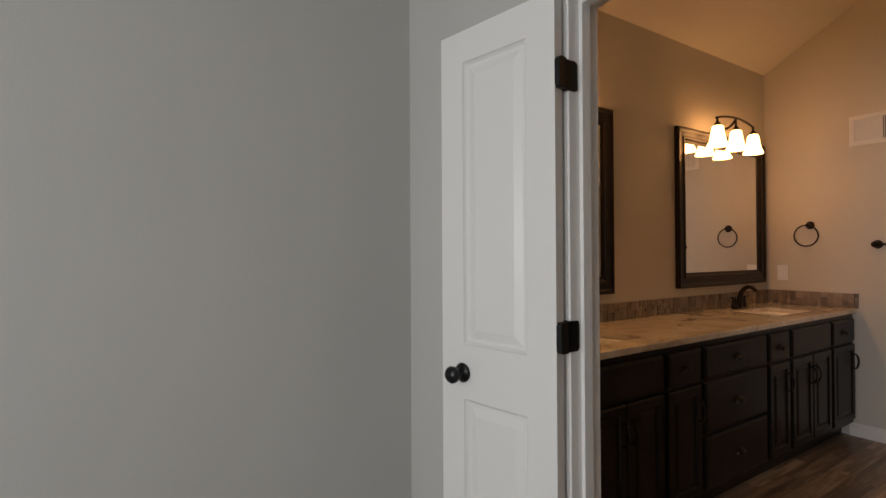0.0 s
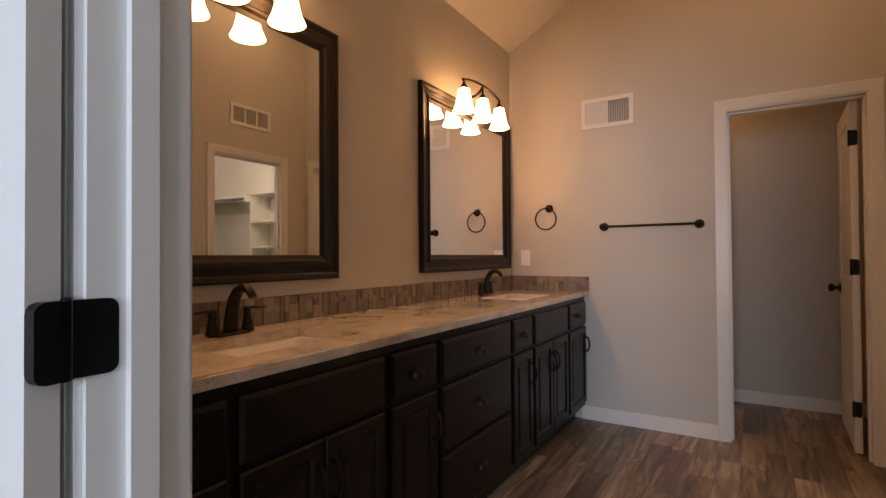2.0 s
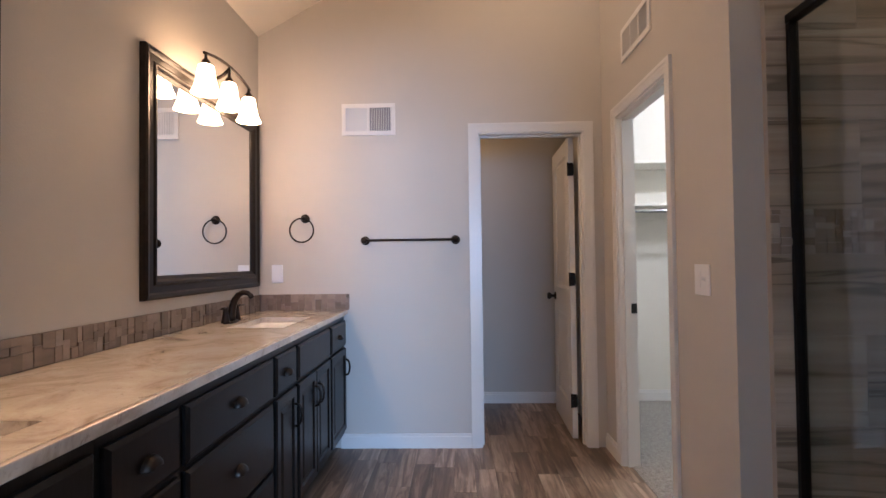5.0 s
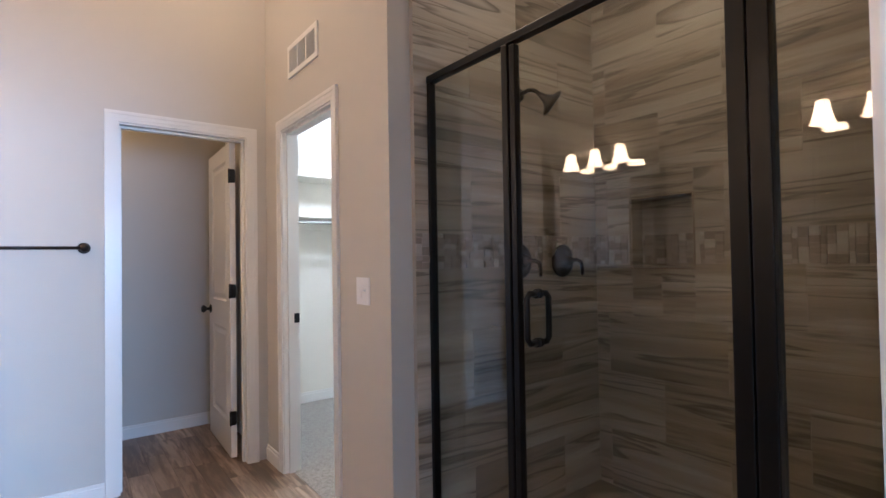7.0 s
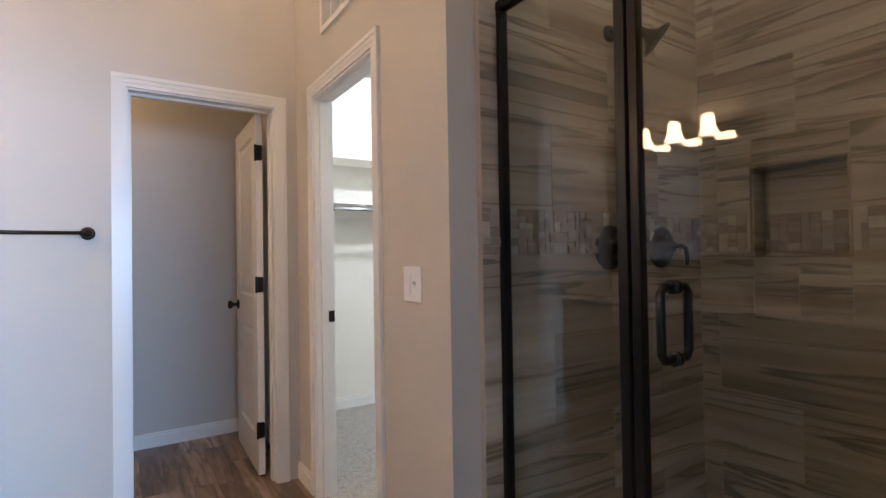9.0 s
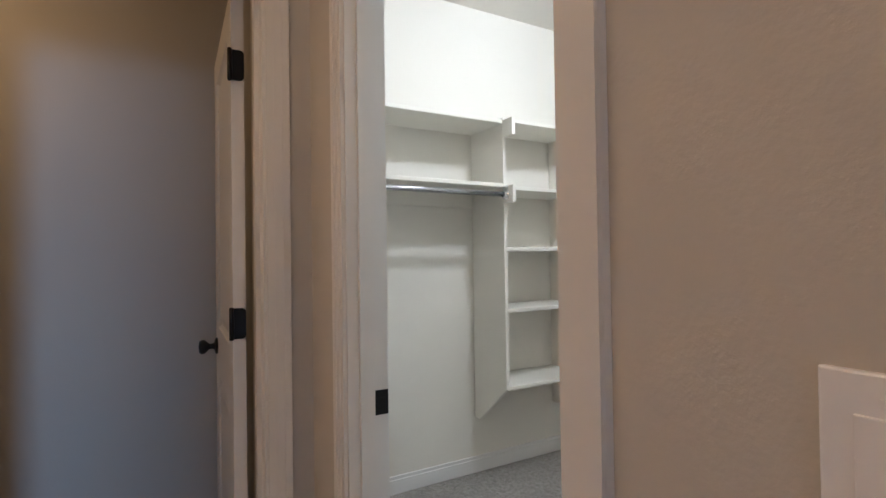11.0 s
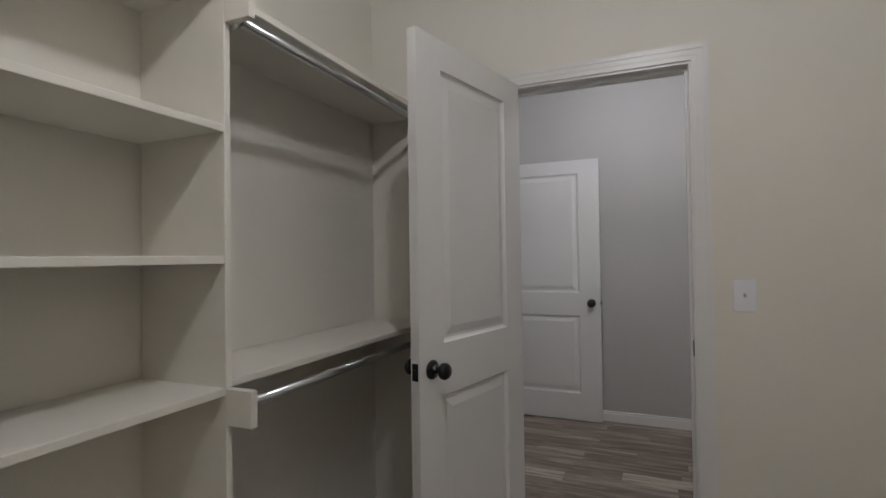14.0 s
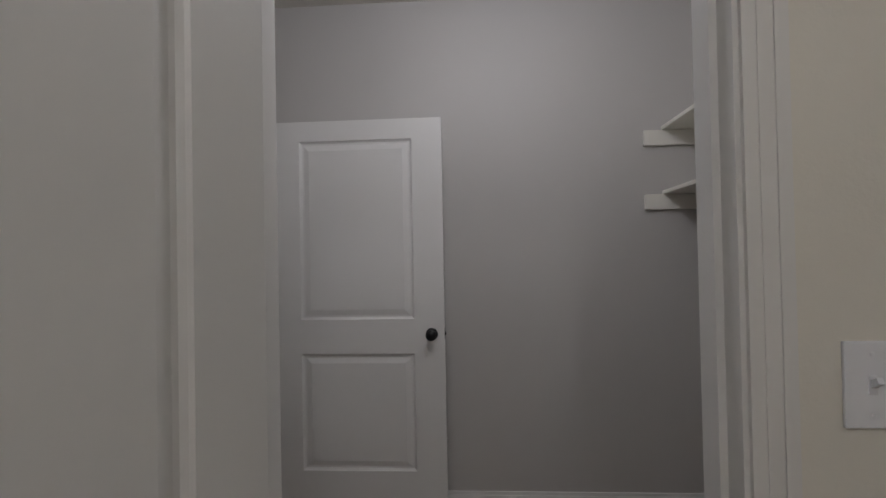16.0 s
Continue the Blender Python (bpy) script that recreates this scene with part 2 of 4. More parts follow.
def lathe(bm, profile, m=None, seg=24):
    """Turns (radius, height) pairs round z, then places by m."""
    rings = []
    for r, h in profile:
        rings.append([bm.verts.new((r * math.cos(2 * math.pi * i / seg), r * math.sin(2 * math.pi * i / seg), h)) for i in range(seg)])
    for a, b in zip(rings, rings[1:]):
        for i in range(seg):
            f = bm.faces.new((a[i], a[(i + 1) % seg], b[(i + 1) % seg], b[i]))
            f.smooth = True
    for ring in (rings[0][::-1], rings[-1]):
        if (ring[0].co.xy).length > 1e-5:
            bm.faces.new(ring)
    if m is not None:
        bmesh.ops.transform(bm, matrix=m, verts=[v for r in rings for v in r])


def tube(bm, pts, r, seg=12, closed=False, taper=None):
    pts = [Vector(q) for q in pts]
    n = len(pts)
    rings, up = [], None
    for i, q in enumerate(pts):
        a = pts[(i - 1) % n] if closed or i else q
        b = pts[(i + 1) % n] if closed or i < n - 1 else q
        d = (b - a).normalized()
        if up is None:
            up = d.orthogonal().normalized()
        up = (up - d * up.dot(d)).normalized()
        side = d.cross(up)
        rr = r if taper is None else r + (taper - r) * i / (n - 1)
        rings.append([bm.verts.new(q + (up * math.cos(2 * math.pi * k / seg) + side * math.sin(2 * math.pi * k / seg)) * rr) for k in range(seg)])
    for a, b in list(zip(rings, rings[1:])) + ([(rings[-1], rings[0])] if closed else []):
        for k in range(seg):
            bm.faces.new((a[k], a[(k + 1) % seg], b[(k + 1) % seg], b[k])).smooth = True
    if not closed:
        bm.faces.new(rings[0][::-1])
        bm.faces.new(rings[-1])


def toward(at, direction):
    """A pose at a place with its z axis along a direction."""
    return Matrix.Translation(at) @ Vector(direction).to_track_quat('Z', 'Y').to_matrix().to_4x4()


def root_pose(ob):
    while ob.parent:
        ob = ob.parent
    return ob.matrix_basis


def part(name, bm, mat, parent, label="", local=False):
    if parent is not None and not local:
        bm.transform(root_pose(parent).inverted())
    bmesh.ops.recalc_face_normals(bm, faces=bm.faces)
    me = bpy.data.meshes.new(name)
    bm.to_mesh(me)
    bm.free()
    me.materials.append(mat)
    ob = new(name, me)
    if parent is not None:
        ob.parent = parent
    if label:
        tagged(ob, label)
    return ob


def boxpart(name, dims, mat, parent, bevel=0.002, label=""):
    bm = bmesh.new()
    box(bm, *dims, bevel)
    return part(name, bm, mat, parent, label)


def thing(name, at, label, category, group="", m=None):
    ob = new(name)
    ob.empty_display_size = 0.1
    ob.matrix_basis = m if m is not None else Matrix.Translation(at)
    return tagged(ob, label, category, group)


def structure(name, bm, mat, label="", category=""):
    ob = part(name, bm, mat, None)
    return tagged(ob, label, category or name.split("_")[0], "", "structure")


def wall(name, axis, a0, a1, b0, b1, z0, z1, mat, label, holes=()):
    """A wall a0..a1 thick along axis, b0..b1 long, with (b0, b1, z0, z1) openings cut through."""
    bm = bmesh.new()

    def piece(p0, p1, q0, q1):
        if p1 - p0 > 1e-4 and q1 - q0 > 1e-4:
            if axis == "x":
                box(bm, a0, a1, p0, p1, q0, q1)
            else:
                box(bm, p0, p1, a0, a1, q0, q1)
    at = b0
    for h0, h1, hz0, hz1 in sorted(holes):
        piece(at, h0, z0, z1)
        piece(h0, h1, z0, hz0)
        piece(h0, h1, hz1, z1)
        at = h1
    piece(at, b1, z0, z1)
    return structure(name, bm, mat, label, "wall")


# ---- setting: walls, floors, ceilings ----
VX, FY, RX = -2.21, 3.985, 0.05          # vanity wall, far wall, closet wall
DY0, DY1 = 0.70, 0.82                    # wall between bedroom and bathroom
EL, ER = -1.28, -0.45                    # entry opening
TL, TR = -0.757, -0.075                  # toilet room opening
CL0, CL1 = 2.98, 3.69                    # closet opening, bathroom side
KX, KY = 3.11, 5.05                      # closet far wall, shelf wall
HL0, HL1 = 3.613, 4.340                    # closet opening, hall side
TOP = 2.045

wall("wall_vanity", "x", VX - 0.12, VX, DY1, 5.12, 0, 4.2, GREIGE, "warm greige painted wall behind the vanity")
wall("wall_entry", "y", DY0, DY1, -2.33, 2.6, 0, 4.2, GRAY, "gray painted wall with the bathroom entry", [(EL, ER, 0, TOP)])
wall("wall_far", "y", FY, FY + 0.12, VX, RX, 0, 4.2, GREIGE, "greige painted wall with the toilet room doorway", [(TL, TR, 0, TOP)])
wall("wall_closet", "x", RX, RX + 0.085, 2.56, 5.12, 0, 4.2, GREIGE, "greige painted wall with the closet doorway", [(CL0, CL1, 0, TOP)])
wall("wall_shower_end", "y", 2.455, 2.56, RX, 3.3, 0, 4.2, GREIGE, "greige painted wall end beside the shower")
wall("wall_shower_header", "x", RX, RX + 0.105, DY1, 2.455, 2.70, 4.2, GREIGE, "greige painted header above the shower opening")
wall("wall_shower_back", "x", 1.40, 1.52, DY1, 2.455, 0, 4.2, GREIGE, "wall behind the tiled shower", [(1.87, 2.22, 1.19, 1.57)])
wall("wall_toilet_back", "y", 5.0, 5.12, VX, RX, 0, 2.74, GREIGE, "greige painted back wall of the toilet room")
wall("wall_shelf", "y", KY, KY + 0.12, RX + 0.095, KX + 0.12, 0, 2.74, CREAM, "cream painted closet wall behind the shelving")
wall("wall_closet_far", "x", KX, KX + 0.115, 2.56, KY, 0, 2.74, CREAM, "cream painted closet wall with an open doorway", [(HL0, HL1, 0, TOP)])
wall("wall_closet_inner", "x", RX + 0.085, RX + 0.095, 2.57, KY, 0, 2.73, CREAM, "cream painted inner face of the closet wall", [(CL0, CL1, 0, TOP)])
wall("wall_closet_near", "y", 2.56, 2.57, RX + 0.095, KX, 0, 2.73, CREAM, "cream painted closet wall")
wall("wall_hall_back", "x", 5.05, 5.17, 2.5, 5.4, 0, 2.74, HALLGRAY, "gray painted wall of the utility room")
wall("wall_hall_left", "y", 5.3, 5.42, KX + 0.12, 5.05, 0, 2.74, HALLGRAY, "gray painted side wall of the utility room")
wall("wall_hall_right", "y", 2.46, 2.58, KX + 0.19, 5.05, 0, 2.74, HALLGRAY, "gray painted side wall of the utility room")
wall("wall_hall_near", "x", KX + 0.115, KX + 0.125, 2.58, 5.3, 0, 2.74, HALLGRAY, "gray painted inner wall of the utility room", [(HL0, HL1, 0, TOP)])
wall("wall_bedroom_side", "x", -2.33, -2.19, -4.0, DY0, 0, 2.74, GRAY, "plain gray painted bedroom wall")
wall("wall_bedroom_right", "x", 2.6, 2.72, -4.0, DY1, 0, 2.74, GRAY, "plain gray painted bedroom wall")
wall("wall_bedroom_window", "y", -4.12, -4.0, -2.33, 2.72, 0, 2.74, GRAY, "gray painted bedroom wall with a window", [(-1.05, 0.75, 0.75, 2.25)])

bm = bmesh.new()
pts = [(VX - 0.1, 2.72 - 0.055), (-0.5, 3.66), (2.6, 3.66), (2.6, 3.78), (-0.5, 3.78), (VX - 0.1, 2.86)]
front = [bm.verts.new((x, DY1 - 0.02, z)) for x, z in pts]
back = [bm.verts.new((x, 5.1, z)) for x, z in pts]
bm.faces.new(front[::-1]), bm.faces.new(back)
for i in range(6):
    bm.faces.new((front[i], front[(i + 1) % 6], back[(i + 1) % 6], back[i]))
structure("ceiling_bathroom", bm, CEIL, "vaulted cream painted bathroom ceiling", "ceiling")
for nm, x0, x1, y0, y1, z in (("closet", RX + 0.06, KX + 0.06, 2.5, KY + 0.05, 2.73), ("hall", KX + 0.06, 5.1, 2.5, 5.4, 2.70), ("bedroom", -2.33, 2.72, -4.1, DY0 + 0.03, 2.74), ("toilet_room", VX, RX, FY + 0.09, 5.1, 2.45), ("shower", RX + 0.10, 1.42, DY1, 2.46, 2.705)):
    bm = bmesh.new()
    box(bm, x0, x1, y0, y1, z, z + 0.1)
    structure("ceiling_" + nm, bm, CEIL, "flat off-white painted ceiling", "ceiling")

bm = bmesh.new()
box(bm, -2.4, 2.7, -4.1, 5.2, -0.12, -0.006)
box(bm, 2.7, 5.2, 2.4, 5.5, -0.12, -0.006)
FLOOR = structure("floor", bm, FLOORBED, "grout bed under the plank floor", "floor")
bm = bmesh.new()
box(bm, RX + 0.05, KX + 0.05, 2.56, KY, -0.006, 0.004)
structure("floor_carpet", bm, CARPET, "gray-beige cut pile carpet in the closet", "carpet")
bm = bmesh.new()
box(bm, -2.2, 2.6, -4.0, 0.755, -0.006, 0.004)
structure("floor_bedroom", bm, CARPET, "gray-beige bedroom carpet", "carpet")

# window of the bedroom
win = thing("window_1", (-0.15, -4.0, 0.75), "white framed bedroom window with daylight", "window")
tagged(win, kind="structure")
for dims in ((-1.05, -1.0, -4.1, -4.03, 0.75, 2.25), (0.70, 0.75, -4.1, -4.03, 0.75, 2.25), (-1.0, 0.70, -4.1, -4.03, 0.75, 0.80), (-1.0, 0.70, -4.1, -4.03, 2.20, 2.25)):
    boxpart("window_frame", dims, TRIM, win)


def casing(name, axis, face, out, b0, b1, top=TOP, width=0.064):
    """Stepped moulding round an opening on the wall face, proud towards out (+1 or -1)."""
    bm = bmesh.new()
    for w0, w1, t in ((0.0021, width, 0.0105), (0.022, width - 0.0005, 0.0125), (0.044, width - 0.001, 0.0155)):
        a, b = sorted((face, face + out * t))
        for dims in ((b0 - w1, b0 - w0, 0, top + w1), (b1 + w0, b1 + w1, 0, top + w1), (b0 - w0, b1 + w0, top + w0, top + w1)):
            if axis == "x":
                box(bm, a, b, *dims)
            else:
                box(bm, dims[0], dims[1], a, b, *dims[2:])
    return structure("trim_" + name, bm, TRIM, "white stepped door casing", "trim")


def jamb(name, axis, a0, a1, b0, b1, stop, top=TOP):
    """Lining of an opening with the door stop strip at stop."""
    bm = bmesh.new()
    for dims in ((b0 - 0.002, b0 + 0.006, 0, top), (b1 - 0.006, b1 + 0.002, 0, top), (b0 + 0.006, b1 - 0.006, top - 0.008, top + 0.002)):
        box(bm, *((a0, a1, dims[0], dims[1]) if axis == "x" else (dims[0], dims[1], a0, a1)), *dims[2:])
    for dims in ((b0 + 0.006, b0 + 0.018, 0, top - 0.008), (b1 - 0.018, b1 - 0.006, 0, top - 0.008), (b0 + 0.018, b1 - 0.018, top - 0.02, top - 0.008)):
        box(bm, *((stop - 0.017, stop + 0.017, dims[0], dims[1]) if axis == "x" else (dims[0], dims[1], stop - 0.017, stop + 0.017)), *dims[2:])
    return structure("trim_jamb_" + name, bm, TRIM, "white door jamb lining", "trim")


casing("entry_bedroom", "y", DY0, -1, EL, ER)
casing("entry_bath", "y", DY1, 1, EL, ER)
jamb("entry", "y", DY0 - 0.002, DY1 + 0.002, EL, ER, DY0 + 0.058)
casing("toilet", "y", FY, -1, TL, TR)
casing("toilet_inner", "y", FY + 0.12, 1, TL, TR)
jamb("toilet", "y", FY - 0.002, FY + 0.122, TL, TR, FY + 0.062)
casing("closet", "x", RX, -1, CL0, CL1)
jamb("closet", "x", RX - 0.002, RX + 0.098, CL0, CL1, RX + 0.042)
casing("closet_far", "x", KX, -1, HL0, HL1)
casing("hall", "x", KX + 0.125, 1, HL0, HL1)
jamb("closet_far", "x", KX - 0.002, KX + 0.127, HL0, HL1, KX + 0.06)


def baseboard(axis, face, out, b0, b1, h=0.095):
    bm = bmesh.new()
    for z0, z1, t in ((0, h - 0.018, 0.014), (h - 0.018, h, 0.009)):
        a, b = sorted((face, face + out * t))
        box(bm, *((a, b, b0, b1) if axis == "x" else (b0, b1, a, b)), z0, z1, 0.0015)
    return structure("baseboard", bm, TRIM, "white painted baseboard", "baseboard")


baseboard("y", FY, -1, -1.67, TL - 0.066)
baseboard("x", RX, -1, 3.756, FY)
baseboard("x", RX, -1, 2.455, 2.914)
baseboard("y", 5.0, -1, VX, RX)
baseboard("x", VX, 1, FY + 0.12, 5.0)
baseboard("x", RX, -1, FY + 0.12, 5.0)
baseboard("y", KY, -1, RX + 0.095, KX)
baseboard("x", KX, -1, 4.406, KY)
baseboard("x", KX, -1, 2.57, 3.547)
baseboard("x", 5.05, -1, 2.58, 5.3, 0.082)
baseboard("y", 2.58, 1, KX + 0.125, 5.05)
baseboard("x", -2.19, 1, -4.0, DY0)
baseboard("y", DY0, -1, -2.19, EL - 0.066)


# ---- doors ----
def knob(parent, at, direction, label="black round door knob"):
    bm = bmesh.new()
    lathe(bm, [(0.0, 0.0), (0.031, 0.0), (0.032, 0.006), (0.024, 0.010), (0.012, 0.013), (0.011, 0.030), (0.018, 0.036), (0.027, 0.046), (0.028, 0.056), (0.022, 0.065), (0.0, 0.068)], toward(at, direction))
    return part("door_knob", bm, BLACK, parent, label, local=True)


def relief(bm, x0, x1, z0, z1, face, sign):
    """Sunken moulding and raised field of one door panel."""
    rings = []
    for inset, depth in ((0, 0), (0.004, 0.006), (0.012, 0.012), (0.022, 0.012), (0.050, 0.004)):
        y = face - sign * depth
        rings.append([bm.verts.new(c) for c in ((x0 + inset, y, z0 + inset), (x1 - inset, y, z0 + inset), (x1 - inset, y, z1 - inset), (x0 + inset, y, z1 - inset))])
    for a, b in zip(rings, rings[1:]):
        for i in range(4):
            bm.faces.new((a[i], a[(i + 1) % 4], b[(i + 1) % 4], b[i]))
    bm.faces.new(rings[-1])


def door_leaf(name, m, w, label, stile, inset=0.065, h=2.03, knob_z=0.912):
    """A two-panel leaf; local x from the hinge edge, y across its thickness, z up."""
    d = thing(name, None, label, "door", "", m)
    tagged(d, kind="structure")
    T = 0.0175
    zs = (0.208, 0.812, 0.990, h - 0.105)
    bm = bmesh.new()
    for dims in ((0, stile, 0, h), (w - stile, w, 0, h), (stile, w - stile, 0, zs[0]), (stile, w - stile, zs[1], zs[2]), (stile, w - stile, zs[3], h)):
        box(bm, dims[0], dims[1], -T, T, dims[2], dims[3])
    bmesh.ops.remove_doubles(bm, verts=bm.verts, dist=0.0001)
    part("leaf", bm, DOOR, d, local=True)
    for z0, z1 in ((zs[0], zs[1]), (zs[2], zs[3])):
        bm = bmesh.new()
        relief(bm, stile, w - stile, z0, z1, T, 1)
        relief(bm, stile, w - stile, z0, z1, -T, -1)
        part("door_panel", bm, DOOR, d, local=True)
    knob(d, (w - inset, T, knob_z), (0, 1, 0))
    knob(d, (w - inset, -T, knob_z), (0, -1, 0))
    bm = bmesh.new()
    box(bm, w - 0.0005, w + 0.0015, -0.012, 0.012, knob_z - 0.028, knob_z + 0.028)
    box(bm, w, w + 0.008, -0.006, 0.006, knob_z - 0.008, knob_z + 0.008, 0.002)
    part("latch", bm, BLACK, d, "black latch plate", local=True)
    return d


def round_plate(bm, x0, x1, y0, y1, z0, z1, r=0.016):
    """A plate across x with rounded corners."""
    pts = []
    for cy, cz, a0 in ((y1 - r, z1 - r, 0), (y0 + r, z1 - r, 90), (y0 + r, z0 + r, 180), (y1 - r, z0 + r, 270)):
        pts += [(cy + r * math.cos(radians(a0 + k * 22.5)), cz + r * math.sin(radians(a0 + k * 22.5))) for k in range(5)]
    a, b = [bm.verts.new((x0, *q)) for q in pts], [bm.verts.new((x1, *q)) for q in pts]
    bm.faces.new(a), bm.faces.new(b[::-1])
    for i in range(len(pts)):
        j = (i + 1) % len(pts)
        bm.faces.new((a[i], a[j], b[j], b[i]))


def hinge(d, z, side, gap=0.004):
    """A black butt hinge at the hinge edge, knuckle on the side where the leaf opens."""
    T = 0.0175
    bm = bmesh.new()
    round_plate(bm, -gap, 0.0003, -0.0176, 0.0176, z - 0.044, z + 0.044, 0.012)
    box(bm, -gap, 0.0003, min(0, side * 0.0176), max(0, side * 0.0176), z - 0.044, z + 0.044, 0.0005)
    lathe(bm, [(0.0, -0.047), (0.005, -0.047), (0.0065, -0.044), (0.0065, 0.044), (0.005, 0.047), (0.0, 0.047)], Matrix.Translation((-0.004, side * (T + 0.004), z)), 12)
    return part("hinge", bm, BLACK, d, "black butt hinge", local=True)


def leaf_pose(hx, hy, fx, fy, z=0.012):
    return pose(hx, hy, z, 0, 0, math.degrees(math.atan2(fy - hy, fx - hx)))


entry = door_leaf("door_1", leaf_pose(-1.277, 0.658, -1.755, 0.577), 0.464, "white two-panel entry door leaf, standing open", 0.102, 0.100, knob_z=0.898)
toilet_door = door_leaf("door_2", leaf_pose(-0.124, 4.122, -0.104, 4.8), 0.668, "white two-panel door open into the toilet room", 0.115)
closet_door = door_leaf("door_3", leaf_pose(3.084, 4.308, 2.385, 4.466), 0.717, "white two-panel door open into the closet", 0.135)
hall_door = door_leaf("door_4", leaf_pose(4.975, 5.06, 4.972, 4.155), 0.905, "white two-panel door open against the utility room wall", 0.155)
for z in (0.25, 1.065, 1.81):
    hinge(entry, z - 0.012, -1, 0.016)
    hinge(toilet_door, z, 1)


def jamb_plates(name, at, along, size_b, z_list, mat=BLACK):
    for z in z_list:
        bm = bmesh.new()
        x, y = at
        if along == "y":
            round_plate(bm, x - 0.001, x + 0.0025, y - size_b / 2, y + size_b / 2, z - 0.044, z + 0.044, 0.012)
            box(bm, x - 0.001, x + 0.0024, y - size_b / 2 - 0.004, y, z - 0.044, z + 0.044, 0.0005)
        else:
            box(bm, x - size_b / 2, x + size_b / 2, y - 0.001, y + 0.0025, z - 0.044, z + 0.044, 0.001)
        tagged(part(name, bm, mat, None), "black metal plate set in the white door jamb", "hinge plate", "hinge plates")


jamb_plates("hinge_plate", (EL + 0.006, DY0 + 0.010), "y", 0.044, (0.25, 1.065, 1.81))
jamb_plates("hinge_plate", (TR - 0.0085, FY + 0.10), "y", 0.036, (0.25, 1.065, 1.81))


def strike(at, axis):
    bm = bmesh.new()
    x, y, z = at
    if axis == "y":      # plate lies in a plane of constant y
        box(bm, x - 0.016, x + 0.016, y - 0.0015, y + 0.0015, z - 0.029, z + 0.029, 0.0007)
        box(bm, x - 0.008, x + 0.008, y - 0.0022, y + 0.0022, z - 0.011, z + 0.011, 0.0005)
    tagged(part("strike_plate", bm, BLACK, None), "black strike plate set in the white door jamb", "strike plate")


strike((RX + 0.080, CL1 - 0.0075, 0.92), "y")
strike((KX + 0.022, HL0 + 0.0075, 0.923), "y")

# ---- vanity ----
CT, CB = 0.900, 0.870                    # worktop
SINKS = (1.475, 3.345)
SX0, SX1, SW = -2.03, -1.745, 0.46
FRONT = -1.650


def cabinet_front(parent, name, y0, y1, z0, z1):
    """Raised-panel drawer front or door on the cabinet face, facing +x."""
    bm = bmesh.new()
    rings = []
    door = z1 - z0 > 0.3
    steps = ((0, 0), (0, 0.013), (0.006, 0.018), (0.040, 0.018), (0.047, 0.010), (0.056, 0.010), (0.075, 0.016)) if door else ((0, 0), (0, 0.011), (0.012, 0.018), (0.022, 0.018))
    for inset, d in steps:
        rings.append([bm.verts.new((FRONT + d, *c)) for c in ((y0 + inset, z0 + inset), (y1 - inset, z0 + inset), (y1 - inset, z1 - inset), (y0 + inset, z1 - inset))])
    for a, b in zip(rings, rings[1:]):
        for i in range(4):
            bm.faces.new((a[i], a[(i + 1) % 4], b[(i + 1) % 4], b[i]))
    bm.faces.new(rings[-1])
    bm.faces.new(rings[0][::-1])
    return part(name, bm, ESPRESSO, parent)


def cup_pull(parent, y, z):
    """Bin pull: half a flattened dome, open below, on a thin rim."""
    bm = bmesh.new()
    f, w, h, d = FRONT + 0.018, 0.034, 0.030, 0.024
    for grow, flip in ((1.0, False), (0.90, True)):
        rows = []
        for i in range(6):
            a = math.pi / 2 * i / 5
            rows.append([bm.verts.new((f + d * grow * math.sin(a), y + w * grow * math.cos(q) * math.cos(a * 0.72), z - 0.012 + h * grow * math.sin(q) * math.cos(a * 0.85))) for q in [math.pi * k / 12 for k in range(13)]])
        for r0, r1 in zip(rows, rows[1:]):
            for k in range(12):
                bm.faces.new((r0[k], r0[k + 1], r1[k + 1], r1[k])).smooth = True
    box(bm, f, f + 0.002, y - w - 0.003, y + w + 0.003, z - 0.013, z - 0.008, 0.0005)
    part("handle", bm, BRONZE, parent, "bronze cup drawer pull")


def bow_pull(parent, y, z):
    bm = bmesh.new()
    tube(bm, [(FRONT + 0.017, y, z - 0.05), (FRONT + 0.035, y, z - 0.046), (FRONT + 0.044, y, z - 0.025), (FRONT + 0.047, y, z), (FRONT + 0.044, y, z + 0.025), (FRONT + 0.035, y, z + 0.046), (FRONT + 0.017, y, z + 0.05)], 0.006, 10)
    part("handle", bm, BRONZE, parent, "bronze bow pull")


